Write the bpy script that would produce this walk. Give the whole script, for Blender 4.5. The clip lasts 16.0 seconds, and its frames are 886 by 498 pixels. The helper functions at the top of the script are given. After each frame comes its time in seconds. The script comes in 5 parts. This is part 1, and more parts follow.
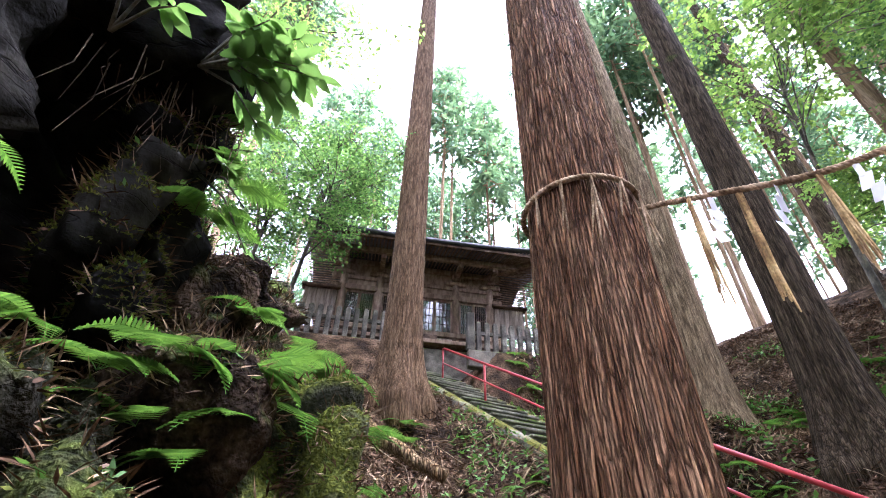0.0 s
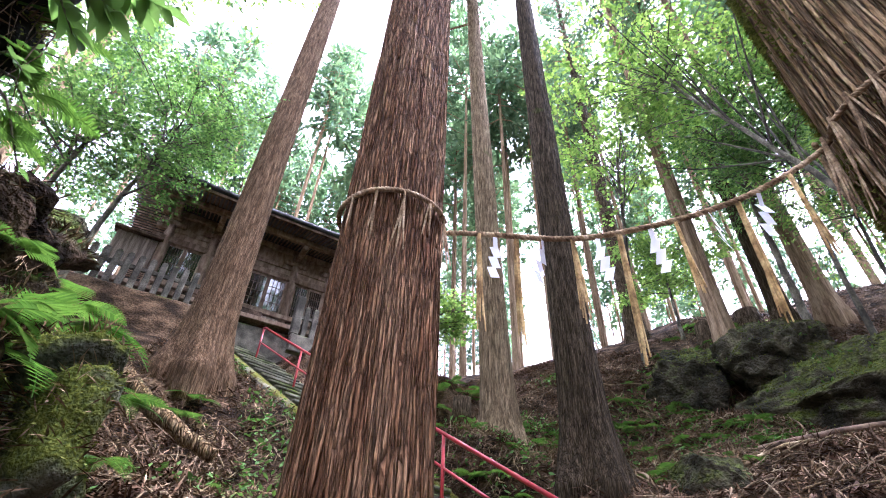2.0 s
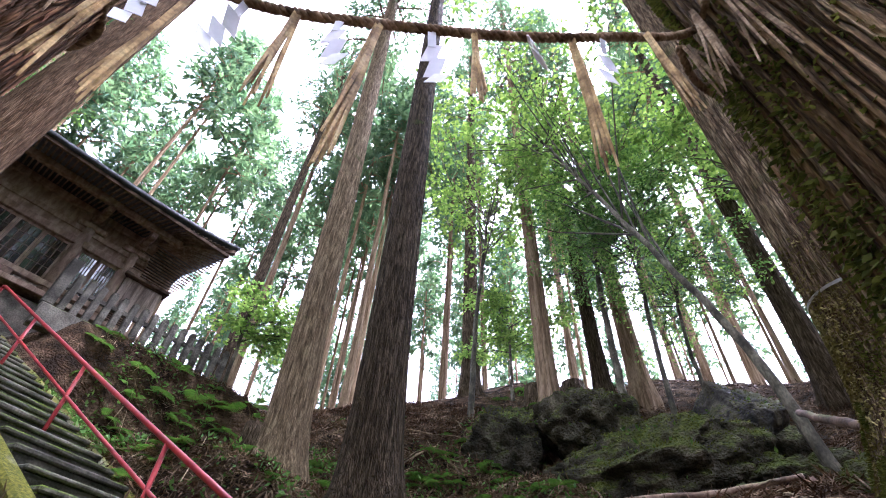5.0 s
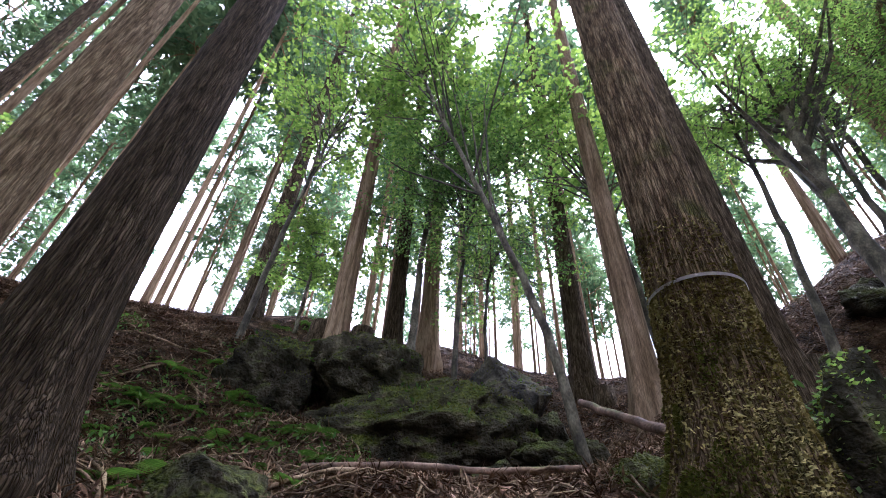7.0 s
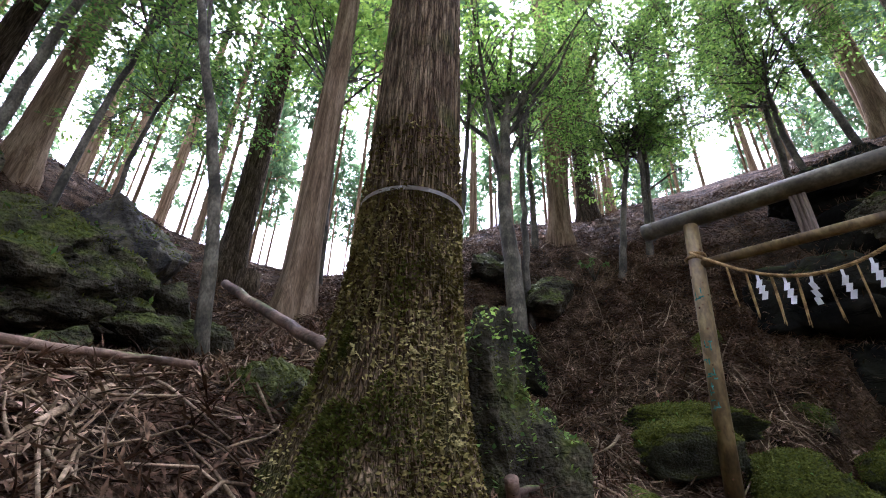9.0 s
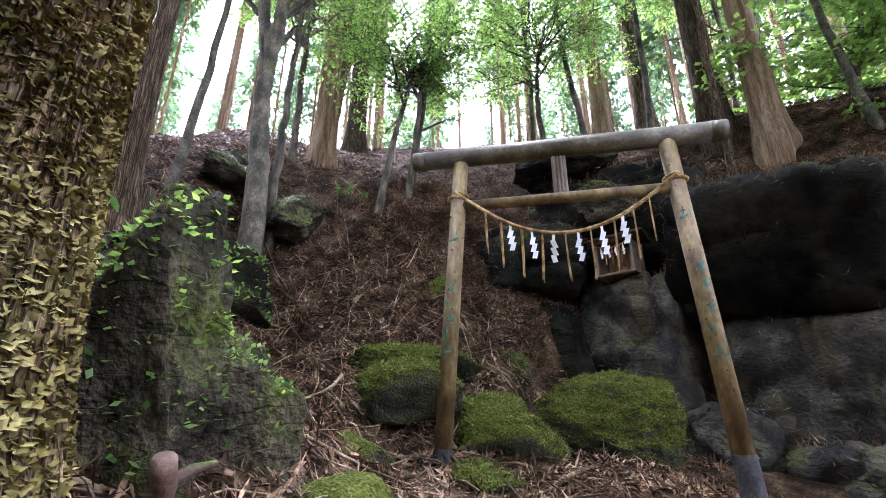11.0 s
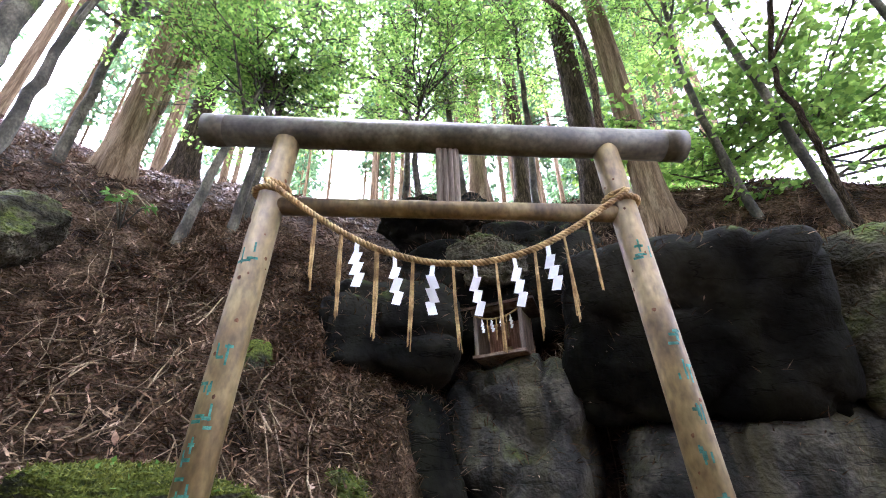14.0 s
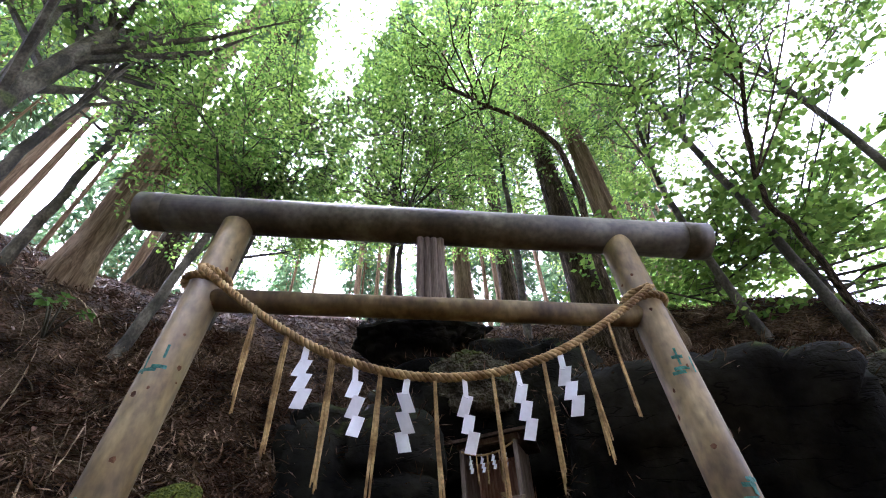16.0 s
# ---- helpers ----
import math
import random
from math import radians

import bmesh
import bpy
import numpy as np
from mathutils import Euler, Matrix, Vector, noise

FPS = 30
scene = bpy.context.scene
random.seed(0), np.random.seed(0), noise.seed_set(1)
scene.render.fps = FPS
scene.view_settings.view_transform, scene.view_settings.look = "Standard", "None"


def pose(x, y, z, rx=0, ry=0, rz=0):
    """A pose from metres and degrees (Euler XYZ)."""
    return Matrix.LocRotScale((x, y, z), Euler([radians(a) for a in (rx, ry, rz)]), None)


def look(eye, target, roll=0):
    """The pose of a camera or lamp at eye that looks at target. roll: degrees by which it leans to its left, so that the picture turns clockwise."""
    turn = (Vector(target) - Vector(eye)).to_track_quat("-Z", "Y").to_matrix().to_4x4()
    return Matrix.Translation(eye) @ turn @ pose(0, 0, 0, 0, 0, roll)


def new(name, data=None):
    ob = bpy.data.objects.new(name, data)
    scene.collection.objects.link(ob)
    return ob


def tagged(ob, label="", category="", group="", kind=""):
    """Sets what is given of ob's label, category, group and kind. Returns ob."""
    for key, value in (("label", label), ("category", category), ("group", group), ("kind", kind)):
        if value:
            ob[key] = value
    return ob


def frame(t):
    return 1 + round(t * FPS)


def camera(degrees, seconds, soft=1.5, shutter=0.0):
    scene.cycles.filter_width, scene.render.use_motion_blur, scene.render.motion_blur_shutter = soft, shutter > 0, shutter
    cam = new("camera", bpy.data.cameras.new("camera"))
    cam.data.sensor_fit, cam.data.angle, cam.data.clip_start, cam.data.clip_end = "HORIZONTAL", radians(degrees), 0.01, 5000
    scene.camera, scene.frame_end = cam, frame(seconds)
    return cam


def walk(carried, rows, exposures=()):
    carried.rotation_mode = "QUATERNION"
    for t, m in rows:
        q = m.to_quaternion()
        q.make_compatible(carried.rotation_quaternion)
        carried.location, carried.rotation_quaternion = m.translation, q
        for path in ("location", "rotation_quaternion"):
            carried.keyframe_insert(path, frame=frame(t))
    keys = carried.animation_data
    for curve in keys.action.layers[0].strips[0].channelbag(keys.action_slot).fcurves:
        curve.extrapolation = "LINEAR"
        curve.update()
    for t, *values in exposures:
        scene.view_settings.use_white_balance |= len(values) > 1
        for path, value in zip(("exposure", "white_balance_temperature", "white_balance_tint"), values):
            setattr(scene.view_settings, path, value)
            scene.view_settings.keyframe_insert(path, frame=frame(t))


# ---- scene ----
cam = camera(87.2, 16.0, 1.0)
METRES, EYE, TILT, LEAN, TURN = 8.0, 1.5, 37.0, -1.3, 0.0
ROWS = [
    (0.0, 0.0, 0.0, 0.0, 0.0, 0.0, -0.0),
    (0.5, 0.0103, -0.0084, 0.0048, -4.07, -0.32, -3.35),
    (1.0, 0.0169, -0.0149, 0.0072, -8.44, -0.27, -6.81),
    (1.5, 0.0235, -0.0174, 0.0077, -13.09, 0.29, -10.4),
    (2.0, 0.0301, -0.0159, 0.0056, -17.42, 1.51, -13.59),
    (2.5, 0.0446, -0.0059, -0.0024, -21.98, 3.75, -16.8),
    (3.0, 0.0649, 0.0056, -0.0064, -26.12, 6.76, -19.49),
    (5.5, 0.216, 0.095, -0.0539, -38.71, 14.64, -26.9),
    (6.0, 0.2568, 0.1291, -0.0621, -44.71, 15.7, -29.7),
    (6.5, 0.2802, 0.155, -0.0615, -53.82, 18.56, -33.21),
    (7.0, 0.2994, 0.1767, -0.0549, -65.55, 23.42, -36.37),
    (7.5, 0.3319, 0.1874, -0.0549, -79.0, 28.78, -38.4),
    (8.0, 0.3502, 0.1947, -0.0447, -92.53, 34.47, -38.96),
    (8.5, 0.3838, 0.1996, -0.0479, -107.54, 39.74, -37.77),
    (9.0, 0.4129, 0.2196, -0.03, -121.31, 44.4, -34.94),
    (9.5, 0.4289, 0.2175, -0.0191, -132.82, 47.84, -31.04),
    (10.0, 0.4601, 0.2064, -0.0054, -141.49, 49.78, -26.98),
    (12.5, 0.5632, 0.075, 0.1368, -162.97, 54.69, -12.7),
    (13.0, 0.5796, 0.0469, 0.1716, -164.83, 57.78, -11.26),
    (13.5, 0.5932, 0.0244, 0.2055, -166.36, 61.72, -10.01),
    (14.0, 0.6098, 0.0029, 0.2383, -167.36, 65.36, -9.0),
    (14.5, 0.6183, -0.0136, 0.2626, -167.93, 69.17, -8.35),
    (15.0, 0.6201, -0.0269, 0.2855, -168.16, 73.16, -7.94),
    (15.5, 0.6224, -0.031, 0.2983, -168.48, 76.89, -7.69),
    (16.0, 0.6255, -0.0337, 0.3026, -168.71, 80.65, -7.51),
]
walk(cam, [(t, pose(0, 0, EYE, TILT, LEAN, TURN) @ pose(METRES * x, METRES * y, METRES * z, 90 + pitch, roll, yaw)) for t, x, y, z, yaw, pitch, roll in ROWS],
     [(t, e, 5350, 31) for t, e in ((0.0, 4.2), (3.0, 4.0), (5.5, 3.65), (8.0, 3.25), (10.0, 3.9), (12.5, 5.05), (14.5, 4.75), (16.0, 3.85))])

# ---- world and light: a bright overcast sky ----
world = bpy.data.worlds.new("overcast")
scene.world = world
world.use_nodes = True
wn, wl = world.node_tree.nodes, world.node_tree.links
sky = wn.new("ShaderNodeTexSky")
sky.sky_type, sky.sun_disc, sky.sun_elevation, sky.sun_rotation = "NISHITA", False, radians(63), radians(114)
sky.dust_density, sky.ozone_density = 6.0, 0.6
pale = wn.new("ShaderNodeHueSaturation")
pale.inputs["Saturation"].default_value = 0.12
wl.new(sky.outputs[0], pale.inputs["Color"])
wl.new(pale.outputs[0], wn["Background"].inputs["Color"])
wn["Background"].inputs["Strength"].default_value = 0.15
sun = new("sun", bpy.data.lights.new("sun", "SUN"))
sun.data.energy, sun.data.angle, sun.data.color = 1.3, radians(25), (1.0, 0.96, 0.9)
sun.matrix_world = look((0, 0, 0), (-0.4, 0.18, -0.89))

# ---- materials ----


def surf(name, cols, scale=4.0, stretch=(1, 1, 1), rough=0.85, bump=0.4, fine=40.0, moss=0.0, mosscol=(0.075, 0.12, 0.02), vary=0.25, metal=0.0, relief=0.02, island=False, mossy=0.25):
    """A weathered surface: broad blotches, fine grain, relief, and moss on what faces up."""
    m = bpy.data.materials.new(name)
    m.use_nodes = True
    n, l = m.node_tree.nodes, m.node_tree.links
    bsdf = n["Principled BSDF"]
    co = n.new("ShaderNodeTexCoord")
    mp = n.new("ShaderNodeMapping")
    mp.inputs["Scale"].default_value = stretch
    l.new(co.outputs["Object"], mp.inputs["Vector"])
    big, small = n.new("ShaderNodeTexNoise"), n.new("ShaderNodeTexNoise")
    big.inputs["Scale"].default_value, big.inputs["Detail"].default_value = scale, 6
    small.inputs["Scale"].default_value, small.inputs["Detail"].default_value = fine, 4
    l.new(mp.outputs[0], big.inputs["Vector"])
    l.new(mp.outputs[0], small.inputs["Vector"])
    ramp = n.new("ShaderNodeValToRGB")
    ramp.color_ramp.elements[0].position, ramp.color_ramp.elements[1].position = 0.38, 0.62
    ramp.color_ramp.elements[0].color, ramp.color_ramp.elements[1].color = (*cols[0], 1), (*cols[-1], 1)
    for k, c in enumerate(cols[1:-1]):
        ramp.color_ramp.elements.new(0.38 + 0.24 * (k + 1) / (len(cols) - 1)).color = (*c, 1)
    l.new(big.outputs["Fac"], ramp.inputs["Fac"])
    grain = n.new("ShaderNodeMapRange")
    grain.inputs["From Min"].default_value, grain.inputs["From Max"].default_value = 0.3, 0.7
    grain.inputs["To Min"].default_value, grain.inputs["To Max"].default_value = 1 - 1.6 * vary, 1 + vary
    l.new(small.outputs["Fac"], grain.inputs["Value"])
    rnd = n.new("ShaderNodeNewGeometry" if island else "ShaderNodeObjectInfo")
    tone = n.new("ShaderNodeMapRange")
    tone.inputs["To Min"].default_value, tone.inputs["To Max"].default_value = 1 - vary, 1 + vary
    l.new(rnd.outputs["Random Per Island" if island else "Random"], tone.inputs["Value"])
    mul = n.new("ShaderNodeMath")
    mul.operation = "MULTIPLY"
    l.new(grain.outputs[0], mul.inputs[0])
    l.new(tone.outputs[0], mul.inputs[1])
    mix = n.new("ShaderNodeVectorMath")
    mix.operation = "SCALE"
    l.new(ramp.outputs["Color"], mix.inputs[0])
    l.new(mul.outputs[0], mix.inputs["Scale"])
    colour = mix.outputs[0]
    if moss:
        geo, add, mr, mc = n.new("ShaderNodeNewGeometry"), n.new("ShaderNodeMath"), n.new("ShaderNodeMapRange"), n.new("ShaderNodeMix")
        sep, patch, green = n.new("ShaderNodeSeparateXYZ"), n.new("ShaderNodeTexNoise"), n.new("ShaderNodeValToRGB")
        patch.inputs["Scale"].default_value, patch.inputs["Detail"].default_value = 2.3, 7
        l.new(co.outputs["Object"], patch.inputs["Vector"])
        l.new(geo.outputs["Normal"], sep.inputs[0])
        add.operation = "MULTIPLY_ADD"
        add.inputs[1].default_value = mossy
        l.new(sep.outputs["Z"], add.inputs[0])
        l.new(patch.outputs["Fac"], add.inputs[2])
        mr.inputs["From Min"].default_value, mr.inputs["From Max"].default_value = 0.78 - 0.45 * moss, 0.92 - 0.4 * moss
        l.new(add.outputs[0], mr.inputs["Value"])
        green.color_ramp.elements[0].position, green.color_ramp.elements[1].position = 0.3, 0.75
        green.color_ramp.elements[0].color = (mosscol[0] * 0.35, mosscol[1] * 0.4, mosscol[2] * 0.5, 1)
        green.color_ramp.elements[1].color = (mosscol[0] * 1.7, mosscol[1] * 1.5, mosscol[2], 1)
        l.new(small.outputs["Fac"], green.inputs["Fac"])
        mc.data_type = "RGBA"
        l.new(mr.outputs[0], mc.inputs["Factor"])
        l.new(colour, mc.inputs[6])
        l.new(green.outputs["Color"], mc.inputs[7])
        colour = mc.outputs[2]
    l.new(colour, bsdf.inputs["Base Color"])
    bsdf.inputs["Roughness"].default_value, bsdf.inputs["Metallic"].default_value = rough, metal
    bsdf.inputs["Specular IOR Level"].default_value = 0.3 if rough < 0.84 else 0.06
    both = n.new("ShaderNodeMath")
    both.operation = "ADD"
    l.new(big.outputs["Fac"], both.inputs[0])
    l.new(small.outputs["Fac"], both.inputs[1])
    bp = n.new("ShaderNodeBump")
    bp.inputs["Strength"].default_value, bp.inputs["Distance"].default_value = bump, relief
    l.new(both.outputs[0], bp.inputs["Height"])
    l.new(bp.outputs[0], bsdf.inputs["Normal"])
    return m


def leafy(name, dark, light, gloss=0.35, glow=0.45):
    """Leaves: each one its own green, with daylight coming through."""
    m = bpy.data.materials.new(name)
    m.use_nodes = True
    n, l = m.node_tree.nodes, m.node_tree.links
    bsdf = n["Principled BSDF"]
    geo, ramp = n.new("ShaderNodeNewGeometry"), n.new("ShaderNodeValToRGB")
    ramp.color_ramp.elements[0].color, ramp.color_ramp.elements[1].color = (*dark, 1), (*light, 1)
    l.new(geo.outputs["Random Per Island"], ramp.inputs["Fac"])
    l.new(ramp.outputs["Color"], bsdf.inputs["Base Color"])
    bsdf.inputs["Roughness"].default_value = 1 - gloss
    bsdf.inputs["Specular IOR Level"].default_value = gloss
    tr, mx = n.new("ShaderNodeBsdfTranslucent"), n.new("ShaderNodeMixShader")
    warm = n.new("ShaderNodeVectorMath")
    warm.operation = "MULTIPLY"
    warm.inputs[1].default_value = (1.55, 1.42, 0.95)
    l.new(ramp.outputs["Color"], warm.inputs[0])
    l.new(warm.outputs[0], tr.inputs["Color"])
    mx.inputs["Fac"].default_value = glow
    l.new(bsdf.outputs[0], mx.inputs[1])
    l.new(tr.outputs[0], mx.inputs[2])
    l.new(mx.outputs[0], n["Material Output"].inputs["Surface"])
    return m


def bark(name, cols, around=34.0, along=4.0, relief=0.02, gap=0.3, moss=0.0, mosscol=(0.06, 0.09, 0.02), rough=0.9, mossy=0.1, low=0.22, sway=0.028):
    """Bark in long lapped strips with dark clefts between them, in fibres, with moss where it grows."""
    m = surf(name, cols, 3.0, (8, 8, 1.1), rough, 0.6, 26, moss=moss, mosscol=mosscol, vary=0.3, relief=0.012, mossy=mossy)
    n, l = m.node_tree.nodes, m.node_tree.links
    bsdf = n["Principled BSDF"]
    co, mp, warp, add = n.new("ShaderNodeTexCoord"), n.new("ShaderNodeMapping"), n.new("ShaderNodeTexNoise"), n.new("ShaderNodeVectorMath")
    warp.inputs["Scale"].default_value, warp.inputs["Detail"].default_value = 5.0, 3
    l.new(co.outputs["Object"], warp.inputs["Vector"])
    add.operation = "MULTIPLY_ADD"
    add.inputs[1].default_value = (sway, sway, 0.25)
    l.new(warp.outputs["Color"], add.inputs[0])
    l.new(co.outputs["Object"], add.inputs[2])
    mp.inputs["Scale"].default_value = (around, around, along)
    l.new(add.outputs[0], mp.inputs["Vector"])
    cells, tint = n.new("ShaderNodeTexVoronoi"), n.new("ShaderNodeTexVoronoi")
    cells.feature = "DISTANCE_TO_EDGE"
    cells.inputs["Scale"].default_value = tint.inputs["Scale"].default_value = 1.0
    l.new(mp.outputs[0], cells.inputs["Vector"])
    l.new(mp.outputs[0], tint.inputs["Vector"])
    cleft = n.new("ShaderNodeMapRange")
    cleft.inputs["From Max"].default_value, cleft.inputs["To Min"].default_value = gap, low
    l.new(cells.outputs["Distance"], cleft.inputs["Value"])
    sep, each, both = n.new("ShaderNodeSeparateColor"), n.new("ShaderNodeMapRange"), n.new("ShaderNodeMath")
    l.new(tint.outputs["Color"], sep.inputs[0])
    each.inputs["To Min"].default_value, each.inputs["To Max"].default_value = 0.78, 1.18
    l.new(sep.outputs[0], each.inputs["Value"])
    both.operation = "MULTIPLY"
    l.new(cleft.outputs[0], both.inputs[0])
    l.new(each.outputs[0], both.inputs[1])
    dim = n.new("ShaderNodeVectorMath")
    dim.operation = "SCALE"
    l.new(bsdf.inputs["Base Color"].links[0].from_socket, dim.inputs[0])
    l.new(both.outputs[0], dim.inputs["Scale"])
    l.new(dim.outputs[0], bsdf.inputs["Base Color"])
    bp = n.new("ShaderNodeBump")
    bp.inputs["Strength"].default_value, bp.inputs["Distance"].default_value = 1.0, relief
    l.new(both.outputs[0], bp.inputs["Height"])
    l.new(bsdf.inputs["Normal"].links[0].from_socket, bp.inputs["Normal"])
    l.new(bp.outputs[0], bsdf.inputs["Normal"])
    return m


def rock(name, *a, stain=(0.05, 0.045, 0.02), **k):
    """Worn rock: long thin bedding cracks, and stains that run down its face."""
    m = surf(name, *a, **k)
    n, l = m.node_tree.nodes, m.node_tree.links
    bsdf = n["Principled BSDF"]
    co = n.new("ShaderNodeTexCoord")

    def field(scale, stretch, lo, hi, detail=5):
        mp, tex, mr = n.new("ShaderNodeMapping"), n.new("ShaderNodeTexNoise"), n.new("ShaderNodeMapRange")
        mp.inputs["Scale"].default_value = stretch
        tex.inputs["Scale"].default_value, tex.inputs["Detail"].default_value = scale, detail
        mr.inputs["From Min"].default_value, mr.inputs["From Max"].default_value = lo, hi
        l.new(co.outputs["Object"], mp.inputs["Vector"])
        l.new(mp.outputs[0], tex.inputs["Vector"])
        l.new(tex.outputs["Fac"], mr.inputs["Value"])
        return tex.outputs["Fac"], mr.outputs[0]

    runs, wet = field(1.0, (3.5, 3.5, 0.45), 0.52, 0.68)
    tint = n.new("ShaderNodeMix")
    tint.data_type = "RGBA"
    l.new(wet, tint.inputs["Factor"])
    l.new(bsdf.inputs["Base Color"].links[0].from_socket, tint.inputs[6])
    tint.inputs[7].default_value = (*stain, 1)
    bed, _ = field(1.6, (0.5, 0.5, 2.6), 0, 1, 4)
    dist, line = n.new("ShaderNodeMath"), n.new("ShaderNodeMapRange")
    dist.operation = "PINGPONG"
    dist.inputs[1].default_value = 0.085
    l.new(bed, dist.inputs[0])
    line.inputs["From Max"].default_value, line.inputs["To Min"].default_value = 0.009, 0.2
    l.new(dist.outputs[0], line.inputs["Value"])
    dim, bp = n.new("ShaderNodeVectorMath"), n.new("ShaderNodeBump")
    dim.operation = "SCALE"
    l.new(tint.outputs[2], dim.inputs[0])
    l.new(line.outputs[0], dim.inputs["Scale"])
    l.new(dim.outputs[0], bsdf.inputs["Base Color"])
    bp.inputs["Strength"].default_value, bp.inputs["Distance"].default_value = 0.5, 0.012
    l.new(line.outputs[0], bp.inputs["Height"])
    l.new(bsdf.inputs["Normal"].links[0].from_socket, bp.inputs["Normal"])
    l.new(bp.outputs[0], bsdf.inputs["Normal"])
    return m


BARK_RED = bark("cedar bark reddish", [(0.17, 0.08, 0.036), (0.28, 0.148, 0.07), (0.36, 0.21, 0.11)], 62, 4.2, 0.026, 0.24, low=0.3)
BARK_BROWN = bark("cedar bark pinkish brown", [(0.115, 0.068, 0.034), (0.17, 0.106, 0.056), (0.225, 0.148, 0.084)], 70, 3.4, 0.016, 0.22, low=0.4)
BARK_OLD = bark("furrowed cedar bark greening", [(0.19, 0.118, 0.05), (0.3, 0.2, 0.094), (0.39, 0.28, 0.145)], 34, 1.1, 0.036, 0.2, moss=0.34, mosscol=(0.06, 0.085, 0.022), low=0.34, sway=0.02)
BARK_TAN = bark("pale brown cedar bark", [(0.105, 0.075, 0.039), (0.175, 0.128, 0.07), (0.24, 0.183, 0.105)], 60, 2.6, 0.014, 0.2, moss=0.26, low=0.5)
BARK_GREY = bark("cedar bark grey", [(0.05, 0.036, 0.02), (0.092, 0.067, 0.038), (0.14, 0.105, 0.062)], 52, 2.8, 0.018, 0.22, moss=0.28, low=0.36)
BARK_MOSS = bark("bark under moss and lichen", [(0.085, 0.055, 0.028), (0.16, 0.112, 0.058), (0.235, 0.175, 0.098)], 50, 3.2, 0.02, 0.22, moss=0.5, mosscol=(0.075, 0.09, 0.022), low=0.35)
BARK_FAR = surf("distant cedar bark", [(0.12, 0.082, 0.045), (0.2, 0.142, 0.082), (0.26, 0.192, 0.118)], 3, (4, 4, 0.3), 0.9, 0.4, 20, vary=0.3)
BARK_SMOOTH = surf("smooth grey bark", [(0.035, 0.032, 0.02), (0.075, 0.067, 0.043), (0.135, 0.122, 0.082)], 5, (1, 1, 0.6), 0.8, 0.4, 40, moss=0.3)
ROCK = rock("dark mossy rock", [(0.022, 0.02, 0.012), (0.066, 0.059, 0.037), (0.15, 0.134, 0.085)], 2.2, (1, 1, 1), 0.85, 1.0, 24, moss=0.6, mosscol=(0.06, 0.08, 0.018), relief=0.07, mossy=0.2, stain=(0.03, 0.028, 0.016))
# rock of the hollow and the shelter: deep shade is put into its colour
ROCK_SHADED = rock("rock with deep shade in its colour", [(0.004, 0.004, 0.003), (0.01, 0.0095, 0.007), (0.024, 0.022, 0.015)], 1.2, (1, 1, 1), 0.85, 0.6, 9, moss=0.2, mosscol=(0.03, 0.045, 0.01), relief=0.05, stain=(0.012, 0.012, 0.007))
# mossy rock at the overhang's foot, base colour lowered to carry its shade
ROCK_MID = rock("mossy rock with shade in its colour", [(0.006, 0.006, 0.004), (0.014, 0.013, 0.008), (0.03, 0.028, 0.017)], 2.2, (1, 1, 1), 0.88, 0.9, 24, moss=0.45, mosscol=(0.035, 0.05, 0.011), relief=0.07, stain=(0.02, 0.022, 0.01))
ROCK_GREEN = surf("rock under thick moss", [(0.03, 0.03, 0.02), (0.06, 0.065, 0.04), (0.1, 0.1, 0.07)], 2.0, (1, 1, 1), 0.95, 1.0, 45, moss=0.86, mosscol=(0.07, 0.09, 0.018), relief=0.04, mossy=0.3)
ROCK_FACE = rock("bare grey cliff rock", [(0.01, 0.0095, 0.007), (0.032, 0.029, 0.021), (0.105, 0.095, 0.07)], 2.4, (1, 1, 1), 0.8, 0.8, 22, moss=0.35, mosscol=(0.05, 0.06, 0.015), relief=0.04, stain=(0.07, 0.06, 0.028))
EARTH = surf("dark earth with rootlets", [(0.006, 0.0045, 0.003), (0.018, 0.012, 0.007), (0.05, 0.034, 0.02)], 3.0, (1, 1, 1), 0.95, 1.0, 26, moss=0.3, mosscol=(0.04, 0.06, 0.012), vary=0.4, relief=0.08)
SOIL = surf("forest floor of brown needles", [(0.014, 0.0085, 0.0045), (0.045, 0.028, 0.015), (0.1, 0.065, 0.037)], 3.0, (1, 1, 1), 0.95, 1.0, 30, vary=0.4, relief=0.08)
LITTER = surf("dead cedar fronds", [(0.068, 0.039, 0.022), (0.14, 0.086, 0.048), (0.265, 0.188, 0.115)], 2.0, (1, 1, 1), 0.9, 0.1, 30, vary=0.5, island=True)
TWIG = surf("dead twigs", [(0.06, 0.042, 0.025), (0.16, 0.115, 0.065), (0.3, 0.225, 0.14)], 3.0, (1, 1, 1), 0.85, 0.3, 60, vary=0.35, island=True)
DRY_LEAF = surf("dry brown leaves", [(0.12, 0.06, 0.03), (0.24, 0.14, 0.085), (0.36, 0.25, 0.17)], 3.0, (1, 1, 1), 0.7, 0.1, 30, vary=0.4, island=True)
CEDAR_LEAF = leafy("cedar foliage", (0.045, 0.1, 0.06), (0.12, 0.2, 0.115), 0.2, 0.4)
MAPLE_LEAF = leafy("maple leaves", (0.07, 0.15, 0.04), (0.2, 0.32, 0.085), 0.25, 0.62)
EVER_LEAF = leafy("glossy evergreen leaves", (0.045, 0.11, 0.03), (0.21, 0.34, 0.09), 0.5, 0.64)
DARK_LEAF = leafy("dark green leaves", (0.03, 0.085, 0.025), (0.13, 0.24, 0.07), 0.4, 0.55)
